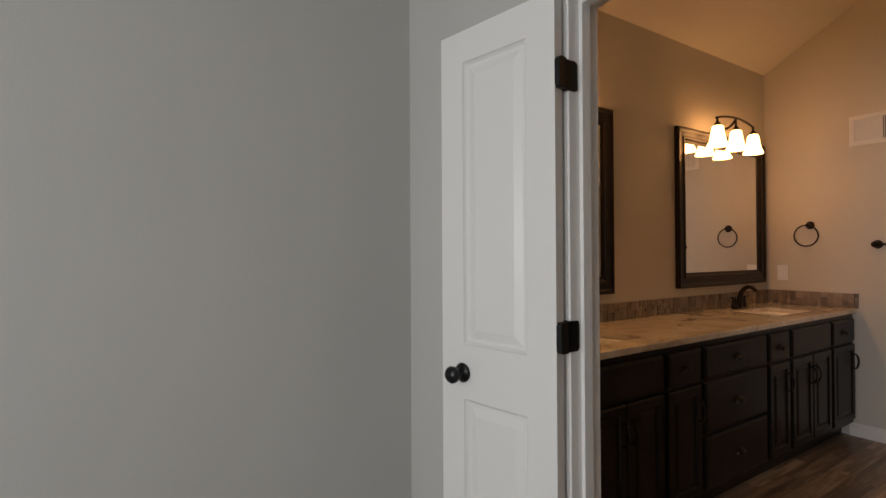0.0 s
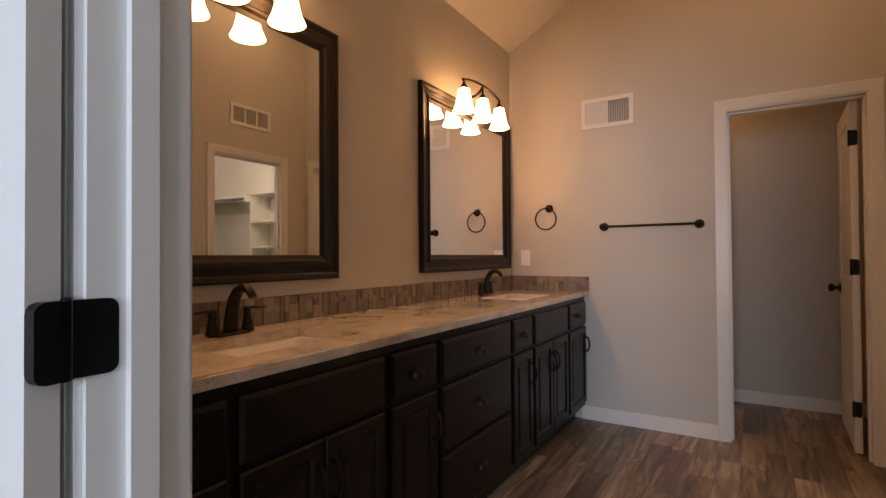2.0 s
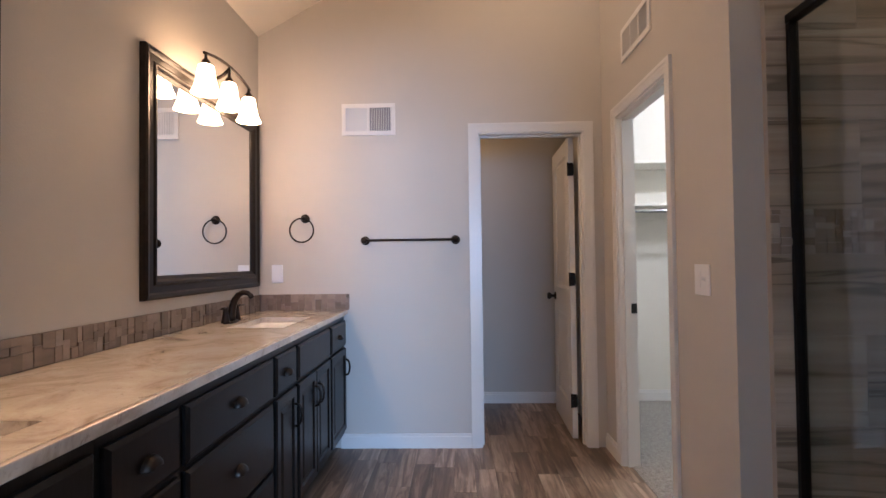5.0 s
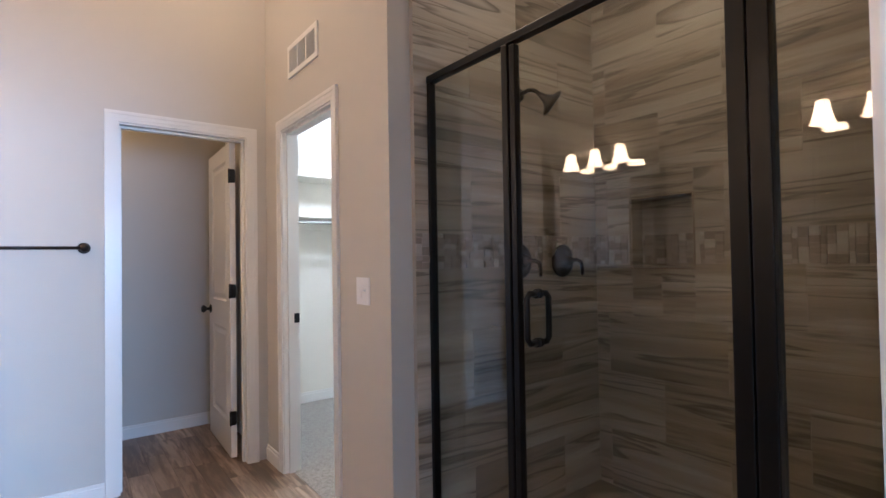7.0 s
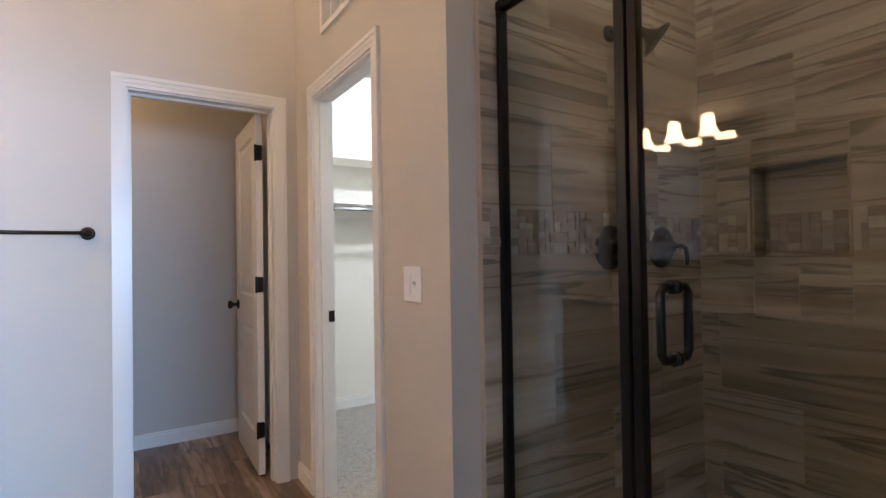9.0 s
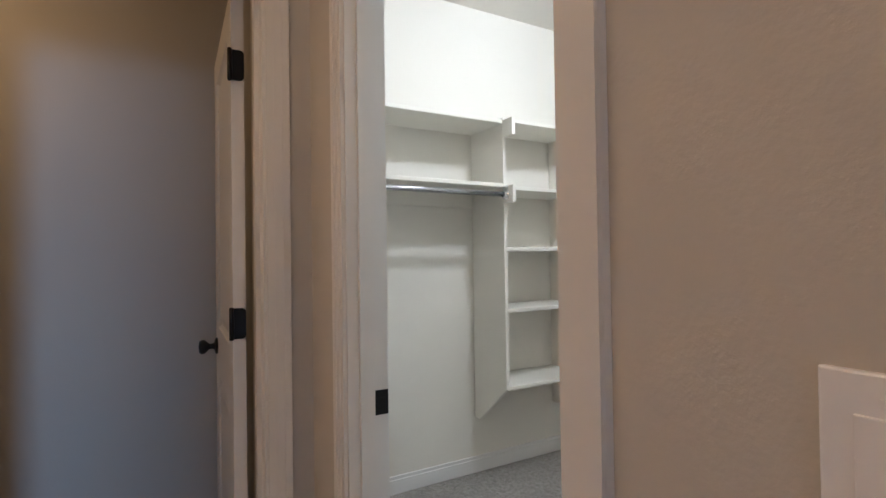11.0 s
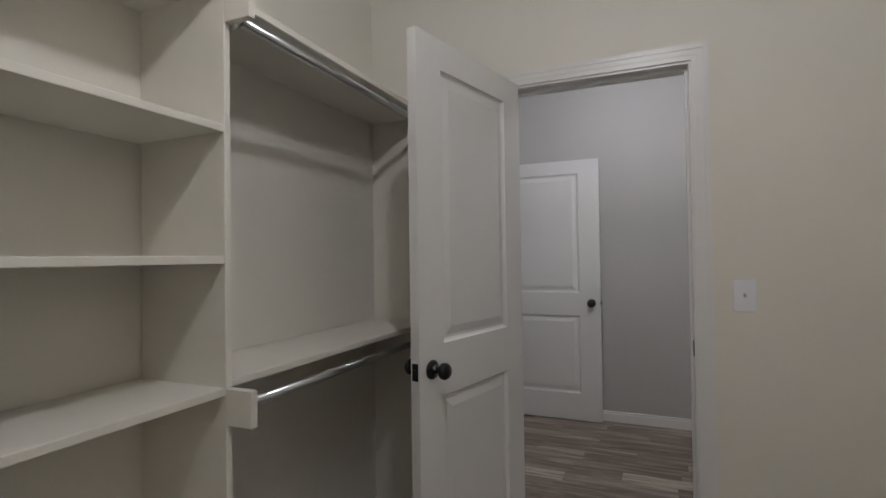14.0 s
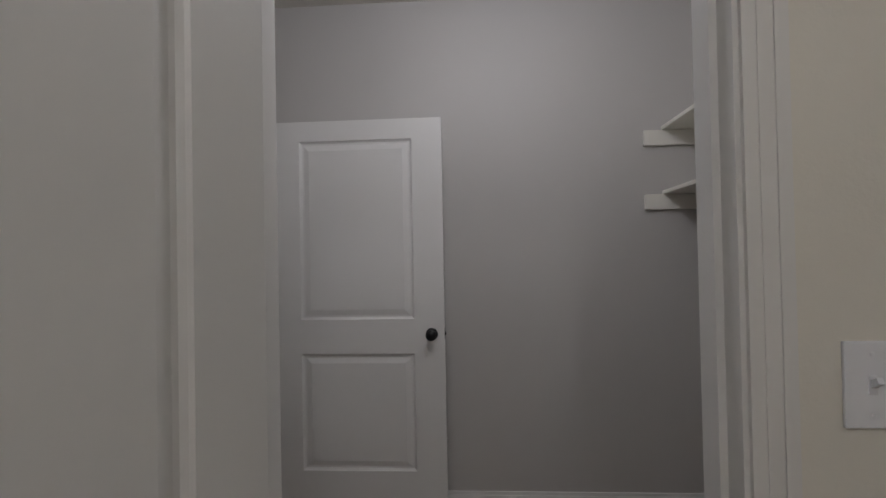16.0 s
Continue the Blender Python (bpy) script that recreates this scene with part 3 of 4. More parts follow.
def vanity_unit(y0, y1, kind):
    label = {"sink": "espresso wood sink base cabinet with two raised-panel doors", "drawers": "espresso wood cabinet with three drawers", "single": "espresso wood cabinet with a drawer over one door"}[kind]
    u = thing("vanity_cabinet", (VX + 0.3, (y0 + y1) / 2, 0), label, "cabinet", "vanity cabinets")
    bm = bmesh.new()
    if kind == "sink":
        box(bm, VX + 0.002, FRONT - 0.02, y0 + 0.0005, y1 - 0.0005, 0.10, 0.70)
        box(bm, FRONT - 0.02, FRONT, y0 + 0.0005, y1 - 0.0005, 0.10, CB - 0.001)
    else:
        box(bm, VX + 0.002, FRONT, y0 + 0.0005, y1 - 0.0005, 0.10, CB - 0.001)
    box(bm, VX + 0.002, FRONT - 0.07, y0 + 0.001, y1 - 0.001, 0.004, 0.10)
    part("body", bm, ESPRESSO, u)
    g = 0.016
    zt, zs, zb = CB - 0.036, 0.665, 0.13
    if kind == "drawers":
        for z0, z1 in ((zs + g / 2, zt), (0.405, zs - g / 2), (zb, 0.405 - g)):
            d = cabinet_front(u, "drawer_front", y0 + g, y1 - g, z0, z1)
            cup_pull(d, (y0 + y1) / 2, (z0 + z1) / 2)
        return
    d = cabinet_front(u, "drawer_front", y0 + g, y1 - g, zs + g / 2, zt)
    if kind == "single":
        cup_pull(d, (y0 + y1) / 2, (zs + zt) / 2)
        d = cabinet_front(u, "door", y0 + g, y1 - g, zb, zs - g / 2)
        bow_pull(d, y1 - g - 0.028, zs - 0.13)
    else:
        mid = (y0 + y1) / 2
        for a, b, h in ((y0 + g, mid - 0.003, mid - 0.03), (mid + 0.003, y1 - g, mid + 0.03)):
            d = cabinet_front(u, "door", a, b, zb, zs - g / 2)
            bow_pull(d, h, zs - 0.13)


for y0, y1, kind in ((0.822, 1.15, "single"), (1.15, 1.72, "sink"), (1.72, 2.03, "single"), (2.03, 2.70, "drawers"), (2.70, 2.984, "single"), (2.984, 3.585, "sink"), (3.585, 3.983, "single")):
    vanity_unit(y0, y1, kind)

top = thing("vanity_worktop", (VX + 0.3, 2.4, CB), "polished cream granite worktop with two sink cutouts", "worktop")
bm = bmesh.new()
at = DY1 + 0.002
for s in SINKS:
    box(bm, VX + 0.001, -1.640, at, s - SW / 2, CB, CT)
    box(bm, VX + 0.001, SX0, s - SW / 2, s + SW / 2, CB, CT)
    box(bm, SX1, -1.640, s - SW / 2, s + SW / 2, CB, CT)
    at = s + SW / 2
box(bm, VX + 0.001, -1.640, at, FY - 0.001, CB, CT)
bmesh.ops.remove_doubles(bm, verts=bm.verts, dist=0.0001)
part("slab", bm, GRANITE, top)
boxpart("front_edge", (-1.6395, -1.622, DY1 + 0.003, FY - 0.002, CB, CT), GRANITE, top, 0.004, "eased polished granite front edge")


def sink(y):
    s = thing("sink", ((SX0 + SX1) / 2, y, CB - 0.14), "white ceramic undermount sink set in the worktop", "sink", "sinks")
    bm = bmesh.new()
    rings = []
    for inset, z in ((-0.012, CB - 0.001), (0.0, CB - 0.002), (0.004, CB - 0.012), (0.022, CB - 0.085), (0.06, CB - 0.12)):
        ring = []
        x0, x1, y0, y1, r = SX0 + inset, SX1 - inset, y - SW / 2 + inset, y + SW / 2 - inset, 0.03
        for cx, cy, a0 in ((x1 - r, y1 - r, 0), (x0 + r, y1 - r, 90), (x0 + r, y0 + r, 180), (x1 - r, y0 + r, 270)):
            for k in range(6):
                a = radians(a0 + 18 * k)
                ring.append(bm.verts.new((cx + r * math.cos(a), cy + r * math.sin(a), z)))
        rings.append(ring)
    for a, b in zip(rings, rings[1:]):
        for i in range(24):
            bm.faces.new((a[i], a[(i + 1) % 24], b[(i + 1) % 24], b[i])).smooth = True
    bm.faces.new(rings[-1])
    part("basin", bm, CERAMIC, s)
    bm = bmesh.new()
    lathe(bm, [(0.0, 0), (0.022, 0), (0.022, 0.003), (0.014, 0.004), (0.0, 0.003)], Matrix.Translation(((SX0 + SX1) / 2, y, CB - 0.1198)))
    part("drain", bm, BRONZE, s)


def faucet(y):
    fc = thing("faucet", (-2.105, y, CT), "oil-rubbed bronze two-handle faucet on the worktop", "faucet", "faucets")
    bm = bmesh.new()
    lathe(bm, [(0.0, 0), (0.026, 0), (0.026, 0.006), (0.020, 0.012), (0.0, 0.012)], Matrix.Translation((-2.105, y, CT)))
    bmesh.ops.scale(bm, vec=(1.0, 3.2, 1.0), space=Matrix.Translation((2.105, -y, -CT)), verts=bm.verts)
    part("base_plate", bm, BRONZE, fc)
    bm = bmesh.new()
    pts = [(-2.105 + dx, y, CT + 0.87 * dz) for dx, dz in ((0.0, 0.008), (0.002, 0.05), (0.008, 0.098), (0.020, 0.138), (0.040, 0.168), (0.064, 0.182), (0.088, 0.178), (0.106, 0.162), (0.114, 0.146))]
    tube(bm, pts, 0.021, 16, taper=0.011)
    bmesh.ops.scale(bm, vec=(1, 1.25, 1), space=Matrix.Translation((0, -y, 0)), verts=bm.verts)
    part("spout", bm, BRONZE, fc)
    for s in (-1, 1):
        bm = bmesh.new()
        lathe(bm, [(0.0, 0), (0.026, 0.0), (0.022, 0.014), (0.015, 0.055), (0.013, 0.080), (0.015, 0.088), (0.009, 0.094), (0.0, 0.095)], Matrix.Translation((-2.105, y + s * 0.066, CT + 0.006)) @ Matrix.Diagonal((0.92, 0.92, 0.87, 1)), 16)
        part("handle_base", bm, BRONZE, fc)
        bm = bmesh.new()
        tube(bm, [(-2.108, y + s * 0.056, CT + 0.082), (-2.102, y + s * 0.090, CT + 0.085), (-2.094, y + s * 0.132, CT + 0.082)], 0.011, 10, taper=0.007)
        bmesh.ops.scale(bm, vec=(1, 1, 0.55), space=Matrix.Translation((0, 0, -CT - 0.083)), verts=bm.verts)
        part("handle", bm, BRONZE, fc)


for y in SINKS:
    sink(y)
    faucet(y)


def framed_mirror(y0, y1, z0, z1):
    mi = thing("wall_mirror", (VX, (y0 + y1) / 2, z0), "wall mirror in a wide dark moulded wood frame", "mirror", "vanity mirrors")
    W = 0.102
    profile = [(0, 0.0), (0, 0.026), (0.010, 0.032), (0.022, 0.030), (0.030, 0.024), (0.058, 0.024), (0.066, 0.030), (0.076, 0.030), (0.086, 0.020), (W, 0.014), (W, 0.002)]
    corners = lambda i: ((y0 + i, z0 + i), (y1 - i, z0 + i), (y1 - i, z1 - i), (y0 + i, z1 - i))
    for k in range(4):
        bm = bmesh.new()
        rows = []
        for i, d in profile:
            c = corners(i)
            rows.append([bm.verts.new((VX + d, *c[k])), bm.verts.new((VX + d, *c[(k + 1) % 4]))])
        for a, b in zip(rows, rows[1:]):
            bm.faces.new((a[0], a[1], b[1], b[0]))
        part("frame_rail", bm, FRAMEWOOD, mi)
    boxpart("glass", (VX + 0.004, VX + 0.011, y0 + W - 0.004, y1 - W + 0.004, z0 + W - 0.004, z1 - W + 0.004), MIRROR, mi, 0.0, "clear silvered mirror glass")


framed_mirror(0.88, 2.075, 1.062, 2.142)
framed_mirror(2.735, 3.93, 1.062, 2.142)


def vanity_light(yc):
    v = thing("vanity_light", (VX, yc, 2.16), "three-light bronze wall lamp with lit frosted bell shades", "wall lamp", "vanity lights")
    X = -2.087
    bm = bmesh.new()
    lathe(bm, [(0.0, 0.0), (0.058, 0.0), (0.056, 0.008), (0.040, 0.016), (0.020, 0.022), (0.0, 0.024)], toward((VX, yc, 2.185), (1, 0, 0)))
    tube(bm, [(VX + 0.02, yc, 2.185), (-2.14, yc, 2.19), (-2.115, yc, 2.205), (X, yc, 2.234)], 0.009, 10)
    part("back_plate", bm, BRONZE, v)
    bm = bmesh.new()
    tube(bm, [(X, yc + u * 0.262, 2.249 - 0.036 * u * u) for u in [i / 8 - 1 for i in range(17)]], 0.0075, 10)
    part("arm", bm, BRONZE, v)
    for u in (-1, 0, 1):
        y, zt = yc + u * 0.245, 2.211
        bm = bmesh.new()
        lathe(bm, [(0.0, 0.032 if u == 0 else 0.006), (0.006, 0.032 if u == 0 else 0.006), (0.008, -0.02), (0.019, -0.032), (0.022, -0.058), (0.0, -0.058)], Matrix.Translation((X, y, zt)), 16)
        part("socket", bm, BRONZE, v)
        bm = bmesh.new()
        lathe(bm, [(0.024, 0.0), (0.034, -0.006), (0.039, -0.03), (0.044, -0.07), (0.053, -0.105), (0.068, -0.138), (0.064, -0.138), (0.049, -0.104), (0.040, -0.07), (0.034, -0.03), (0.022, -0.008)], Matrix.Translation((X, y, zt - 0.05)), 28)
        part("shade", bm, SHADE, v, "lit frosted glass bell shade")


vanity_light(1.455)
vanity_light(3.29)


# ---- wall fittings ----
def vent(name, axis, face, out, b0, b1, z0, z1, sections, slats, tilts, blade, label):
    """Air grille: frame, dividers, tilted louvres, and backing painted dark as the duct's shade."""
    mid = (b0 + b1) / 2
    v = thing(name, (face, mid, z0) if axis == "x" else (mid, face, z0), label, "vent")

    def put(nm, c0, c1, d0, d1, e0, e1, mat, bev=0.001):
        a, b = sorted((face + out * d0, face + out * d1))
        return boxpart(nm, (a, b, c0, c1, e0, e1) if axis == "x" else (c0, c1, a, b, e0, e1), mat, v, bev)
    put("backing", b0 + 0.01, b1 - 0.01, 0.0005, 0.002, z0 + 0.01, z1 - 0.01, VENTSHADE, 0)
    w = 0.028
    for q in ((b0, b1, z0, z0 + w), (b0, b1, z1 - w, z1), (b0, b0 + w, z0 + w, z1 - w), (b1 - w, b1, z0 + w, z1 - w)):
        put("frame", q[0], q[1], 0, 0.010, q[2], q[3], TRIM)
    n = sections
    step = (b1 - b0 - 2 * w) / n
    for i in range(1, n):
        put("divider", b0 + w + i * step - 0.007, b0 + w + i * step + 0.007, 0.001, 0.009, z0 + w, z1 - w, TRIM)
    count = slats * n
    for i in range(count):
        y = b0 + w + (i + 0.5) * (b1 - b0 - 2 * w) / count
        tilt = radians(tilts[i // slats])
        bm = bmesh.new()
        box(bm, -0.0009, 0.0009, -0.0058, 0.0058, z0 + w, z1 - w)
        bm.transform(Matrix.Translation((face + out * 0.0035, y, 0) if axis == "x" else (y, face + out * 0.0035, 0)) @ Matrix.Rotation(tilt + (math.pi / 2 if axis == "x" else 0), 4, 'Z'))
        part("slat", bm, blade, v)


vent("air_vent", "y", FY, -1, -1.652, -1.298, 2.045, 2.254, 2, 13, (-68, 32), TRIM, "white metal air grille high on the wall")
vent("air_vent", "x", RX, -1, 3.135, 3.555, 2.318, 2.504, 3, 9, (0, 0, 0), GRILLE, "white three-section air grille above the closet doorway")


def plate(name, axis, face, out, bc, zc, w, h, kinds, label):
    pl = thing(name, (face, bc, zc - h / 2) if axis == "x" else (bc, face, zc - h / 2), label, "switch" if "switch" in name else "outlet")

    def put(nm, c0, c1, d0, d1, e0, e1, bev=0.001, lab=""):
        a, b = sorted((face + out * d0, face + out * d1))
        return boxpart(nm, (a, b, c0, c1, e0, e1) if axis == "x" else (c0, c1, a, b, e0, e1), PLASTIC, pl, bev, lab)
    put("cover", bc - w / 2, bc + w / 2, 0, 0.006, zc - h / 2, zc + h / 2, 0.0022)
    n = len(kinds)
    for i, k in enumerate(kinds):
        c = bc + (i - (n - 1) / 2) * 0.046
        if k == "toggle":
            put("bezel", c - 0.006, c + 0.006, 0.005, 0.0075, zc - 0.013, zc + 0.013)
            bm = bmesh.new()
            box(bm, -0.0042, 0.0042, -0.005, 0.005, 0, 0.017, 0.0012)
            d = (out, 0, 0.6) if axis == "x" else (0, out, 0.6)
            bm.transform(toward((face + out * 0.005, c, zc) if axis == "x" else (c, face + out * 0.005, zc), d))
            part("toggle", bm, PLASTIC, pl)
        elif k == "rocker":
            put("rocker", c - 0.016, c + 0.016, 0.005, 0.0085, zc - 0.033, zc + 0.033)
        else:
            for s in (-1, 1):
                put("socket", c - 0.016, c + 0.016, 0.005, 0.0075, zc + s * 0.02 - 0.014, zc + s * 0.02 + 0.014)
        for s in (-1, 1):
            put("screw", c - 0.003, c + 0.003, 0.005, 0.0068, zc + s * (h / 2 - 0.018) - 0.003, zc + s * (h / 2 - 0.018) + 0.003, 0.0008)


plate("outlet", "y", FY, -1, -2.087, 1.14, 0.075, 0.118, ["rocker"], "white wall outlet above the backsplash")
plate("light_switch", "x", RX, -1, 2.681, 1.128, 0.118, 0.12, ["toggle", "rocker"], "white double light switch beside the closet doorway")
plate("light_switch", "x", KX, -1, 3.447, 1.134, 0.075, 0.12, ["toggle"], "white toggle light switch on the closet wall")


def towel_ring(x, z, r=0.078):
    t = thing("towel_ring", (x, FY, z), "oil-rubbed bronze towel ring on the wall", "towel ring")
    bm = bmesh.new()
    lathe(bm, [(0.0, 0.0), (0.030, 0.0), (0.029, 0.006), (0.018, 0.010), (0.012, 0.020), (0.012, 0.046), (0.008, 0.052), (0.0, 0.053)], toward((x, FY, z), (0, -1, 0)))
    part("mount", bm, BRONZE, t)
    bm = bmesh.new()
    tube(bm, [(x - 0.012 + r * math.sin(a), FY - 0.044, z - r + r * math.cos(a)) for a in [2 * math.pi * i / 40 for i in range(40)]], 0.005, 10, True)
    part("ring", bm, BRONZE, t)


def towel_bar(x0, x1, z):
    t = thing("towel_bar", ((x0 + x1) / 2, FY, z), "oil-rubbed bronze towel bar on the wall", "towel bar")
    for x in (x0, x1):
        bm = bmesh.new()
        lathe(bm, [(0.0, 0.0), (0.030, 0.0), (0.029, 0.007), (0.018, 0.012), (0.013, 0.022), (0.016, 0.045), (0.022, 0.055), (0.019, 0.065), (0.0, 0.068)], toward((x, FY, z), (0, -1, 0)))
        part("mount", bm, BRONZE, t)
    bm = bmesh.new()
    tube(bm, [(x0, FY - 0.055, z), (x1, FY - 0.055, z)], 0.0085, 12)
    part("bar", bm, BRONZE, t)


towel_ring(-1.9, 1.50)
towel_bar(-1.503, -0.912, 1.35)

# ---- shower ----
GX, SY, SB = 0.24, 2.43, 1.37            # glass plane, side tile face, back tile face
encl = thing("shower_enclosure", (GX, 1.6, 0), "black-framed clear glass shower enclosure with a hinged door", "shower")


def bar(name, y0, y1, z0, z1, d=0.022, label=""):
    return boxpart(name, (GX - d, GX + d, y0, y1, z0, z1), BLACK, encl, 0.004, label)


bar("jamb_profile", SY - 0.022, SY, 0.10, 2.005, 0.016)
bar("header", DY1 + 0.015, SY, 2.005, 2.035, 0.018)
bar("sill_profile", DY1 + 0.015, SY, 0.10, 0.125, 0.018)
bar("post", 1.948, 1.978, 0.125, 2.005, 0.018)
dr = bar("door_stile", 1.917, 1.943, 0.13, 1.998, 0.014)
bar("hinge_post", 1.142, 1.186, 0.125, 2.005, 0.024)
bar("door_stile", 1.191, 1.234, 0.13, 1.998, 0.020)
for y0, y1, z0, z1, nm in ((1.978, SY - 0.022, 0.125, 2.005, "fixed_pane"), (1.234, 1.917, 0.13, 1.99, "door_pane"), (DY1 + 0.02, 1.142, 0.125, 2.005, "fixed_pane")):
    boxpart(nm, (GX - 0.004, GX + 0.004, y0, y1, z0, z1), GLASS, encl, 0.0, "clear glass pane")
for s in (-1, 1):
    bm = bmesh.new()
    y, xo = 1.842, GX + s * 0.052
    xi = GX + s * 0.004
    loop = [(xi, y, 1.145), (GX + s * 0.04, y, 1.145), (xo, y, 1.132), (xo, y, 1.0), (GX + s * 0.04, y, 0.985), (xi, y, 0.985)]
    tube(bm, loop, 0.0105, 12)
    for z in (1.145, 0.985):
        lathe(bm, [(0.0, 0.0), (0.016, 0.0), (0.016, 0.006), (0.0, 0.007)], toward((xi, y, z), (s, 0, 0)), 16)
    part("handle", bm, BLACK, encl, "black bow pull handle")
bm = bmesh.new()
box(bm, GX - 0.06, GX + 0.06, DY1 + 0.015, SY, -0.004, 0.10, 0.004)
structure("shower_curb", bm, TILE, "brown vein-cut tiled shower curb", "curb")

head = thing("shower_fixture", (0.78, SY, 2.06), "oil-rubbed bronze shower head on an angled arm", "shower head")
bm = bmesh.new()
lathe(bm, [(0.0, 0.0), (0.032, 0.0), (0.030, 0.008), (0.012, 0.014), (0.0, 0.014)], toward((0.78, SY, 2.06), (0, -1, 0)))
tube(bm, [(0.78, SY - 0.005, 2.06), (0.78, SY - 0.065, 2.066), (0.782, SY - 0.105, 2.052), (0.790, SY - 0.135, 2.022)], 0.0105, 12)
part("arm", bm, BRONZE, head)
FACING = (0.62, -0.52, -0.59)
bm = bmesh.new()
lathe(bm, [(0.0, -0.012), (0.013, -0.01), (0.016, 0.010), (0.020, 0.022), (0.036, 0.042), (0.064, 0.056), (0.068, 0.064), (0.063, 0.070), (0.0, 0.070)], toward((0.790, SY - 0.135, 2.022), FACING), 32)
part("spray_head", bm, BRONZE, head)
bm = bmesh.new()
lathe(bm, [(0.0, 0.0695), (0.054, 0.0695), (0.052, 0.0725), (0.0, 0.073)], toward((0.790, SY - 0.135, 2.022), FACING), 32)
part("nozzle_plate", bm, BLACK, head)


def valve(x, z):
    v = thing("shower_valve", (x, SY, z), "oil-rubbed bronze shower valve with a lever handle", "shower valve", "shower valves")
    bm = bmesh.new()
    lathe(bm, [(0.0, 0.0), (0.086, 0.0), (0.085, 0.006), (0.070, 0.012), (0.03, 0.018), (0.026, 0.05), (0.022, 0.058), (0.0, 0.06)], toward((x, SY, z), (0, -1, 0)), 32)
    part("plate", bm, BRONZE, v)
    bm = bmesh.new()
    tube(bm, [(x, SY - 0.05, z), (x + 0.04, SY - 0.06, z + 0.004), (x + 0.075, SY - 0.062, z - 0.008), (x + 0.088, SY - 0.06, z - 0.045), (x + 0.088, SY - 0.058, z - 0.075)], 0.011, 12, taper=0.008)
    part("handle", bm, BRONZE, v)


valve(0.76, 1.245)
valve(1.08, 1.245)

# ---- closet shelving ----
UF = 4.74                                 # front of the shelving
tower = thing("closet_shelf_tower", (1.6, KY, 0.5), "cream painted shelf tower with four open compartments", "shelving")
for x0, x1 in ((1.284, 1.304), (1.877, 1.897)):
    bm = bmesh.new()
    outline = [(UF, 2.003), (UF, 0.545), (KY - 0.05, 0.32), (KY - 0.001, 0.32), (KY - 0.001, 2.003)]
    a = [bm.verts.new((x0, *q)) for q in outline]
    b = [bm.verts.new((x1, *q)) for q in outline]
    bm.faces.new(a), bm.faces.new(b[::-1])
    for i in range(5):
        bm.faces.new((a[i], a[(i + 1) % 5], b[(i + 1) % 5], b[i]))
    bmesh.ops.bevel(bm, geom=bm.edges[:], offset=0.0018, segments=1, affect='EDGES')
    part("upright", bm, SHELF, tower)
for z in (2.003, 1.636, 1.304, 0.974, 0.558):
    boxpart("shelf", (1.304, 1.877, UF + 0.002, KY - 0.001, z - 0.02, z), SHELF, tower, 0.0025)
for x0, z in ((1.284, 1.986), (1.284, 1.632), (1.877, 1.986), (1.877, 0.972)):
    boxpart("bracket_block", (x0 - 0.001, x0 + 0.021, 4.658, UF, z - 0.092, z), SHELF, tower, 0.003)


CLEAT = 0.088


def shelf_board(x0, x1, z, label, cleat=False):
    s = thing("closet_shelf", ((x0 + x1) / 2, KY, z - 0.02), label, "shelf", "closet shelves")
    boxpart("board", (x0, x1, UF + 0.019, KY - 0.001, z - 0.02, z - 0.0006), SHELF, s, 0.0)
    boxpart("front_edge", (x0, x1, UF, UF + 0.019, z - 0.021, z), SHELF, s, 0.004, "rounded wood nosing of the shelf")
    if cleat:
        boxpart("cleat", (x0 + 0.001, x1 - 0.001, KY - 0.009, KY - 0.001, z - 0.02 - CLEAT, z - 0.0205), SHELF, s, 0.0015, "painted wall cleat under the shelf")


def rod(x0, x1, y, z):
    r = thing("closet_rod", ((x0 + x1) / 2, y, z), "chrome hanging rod below the closet shelf edge", "closet rod", "closet rods")
    bm = bmesh.new()
    tube(bm, [(x0, y, z), (x1, y, z)], 0.014, 18)
    part("bar", bm, CHROME, r)
    for x, s in ((x0, 1), (x1, -1)):
        bm = bmesh.new()
        lathe(bm, [(0.0, 0.0), (0.03, 0.0), (0.03, 0.003), (0.021, 0.005), (0.021, 0.016), (0.0, 0.016)], toward((x, y, z), (s, 0, 0)), 18)
        box(bm, min(x, x + s * 0.004), max(x, x + s * 0.004), y - 0.022, y + 0.022, z, z + 0.045, 0.001)
        part("end_bracket", bm, CHROME, r)


shelf_board(RX + 0.096, 1.284, 1.990, "cream painted upper closet shelf")
shelf_board(RX + 0.096, 1.284, 1.648, "cream painted closet shelf above the rod", True)
shelf_board(1.897, KX - 0.001, 1.983, "cream painted upper closet shelf")
shelf_board(1.897, KX - 0.001, 0.992, "cream painted lower closet shelf above a rod")
rod(RX + 0.096, 1.284, 4.720, 1.586)
rod(1.897, KX - 0.001, 4.728, 1.912)
rod(1.897, KX - 0.001, 4.738, 0.918)

# ---- utility room shelves ----
for z in (1.955, 1.622):
    s = thing("utility_shelf", (4.2, 2.58, z - 0.02), "white painted shelf with a wall cleat", "shelf", "utility shelves")
    boxpart("board", (3.5, 5.049, 2.581, 3.015, z, z + 0.02), SHELF, s, 0.003)
    boxpart("cleat", (5.03, 5.049, 2.581, 3.107, z - 0.08, z - 0.0005), SHELF, s, 0.003)
    boxpart("rail", (3.5, 5.03, 2.581, 2.60, z - 0.08, z - 0.0005), SHELF, s, 0.003)

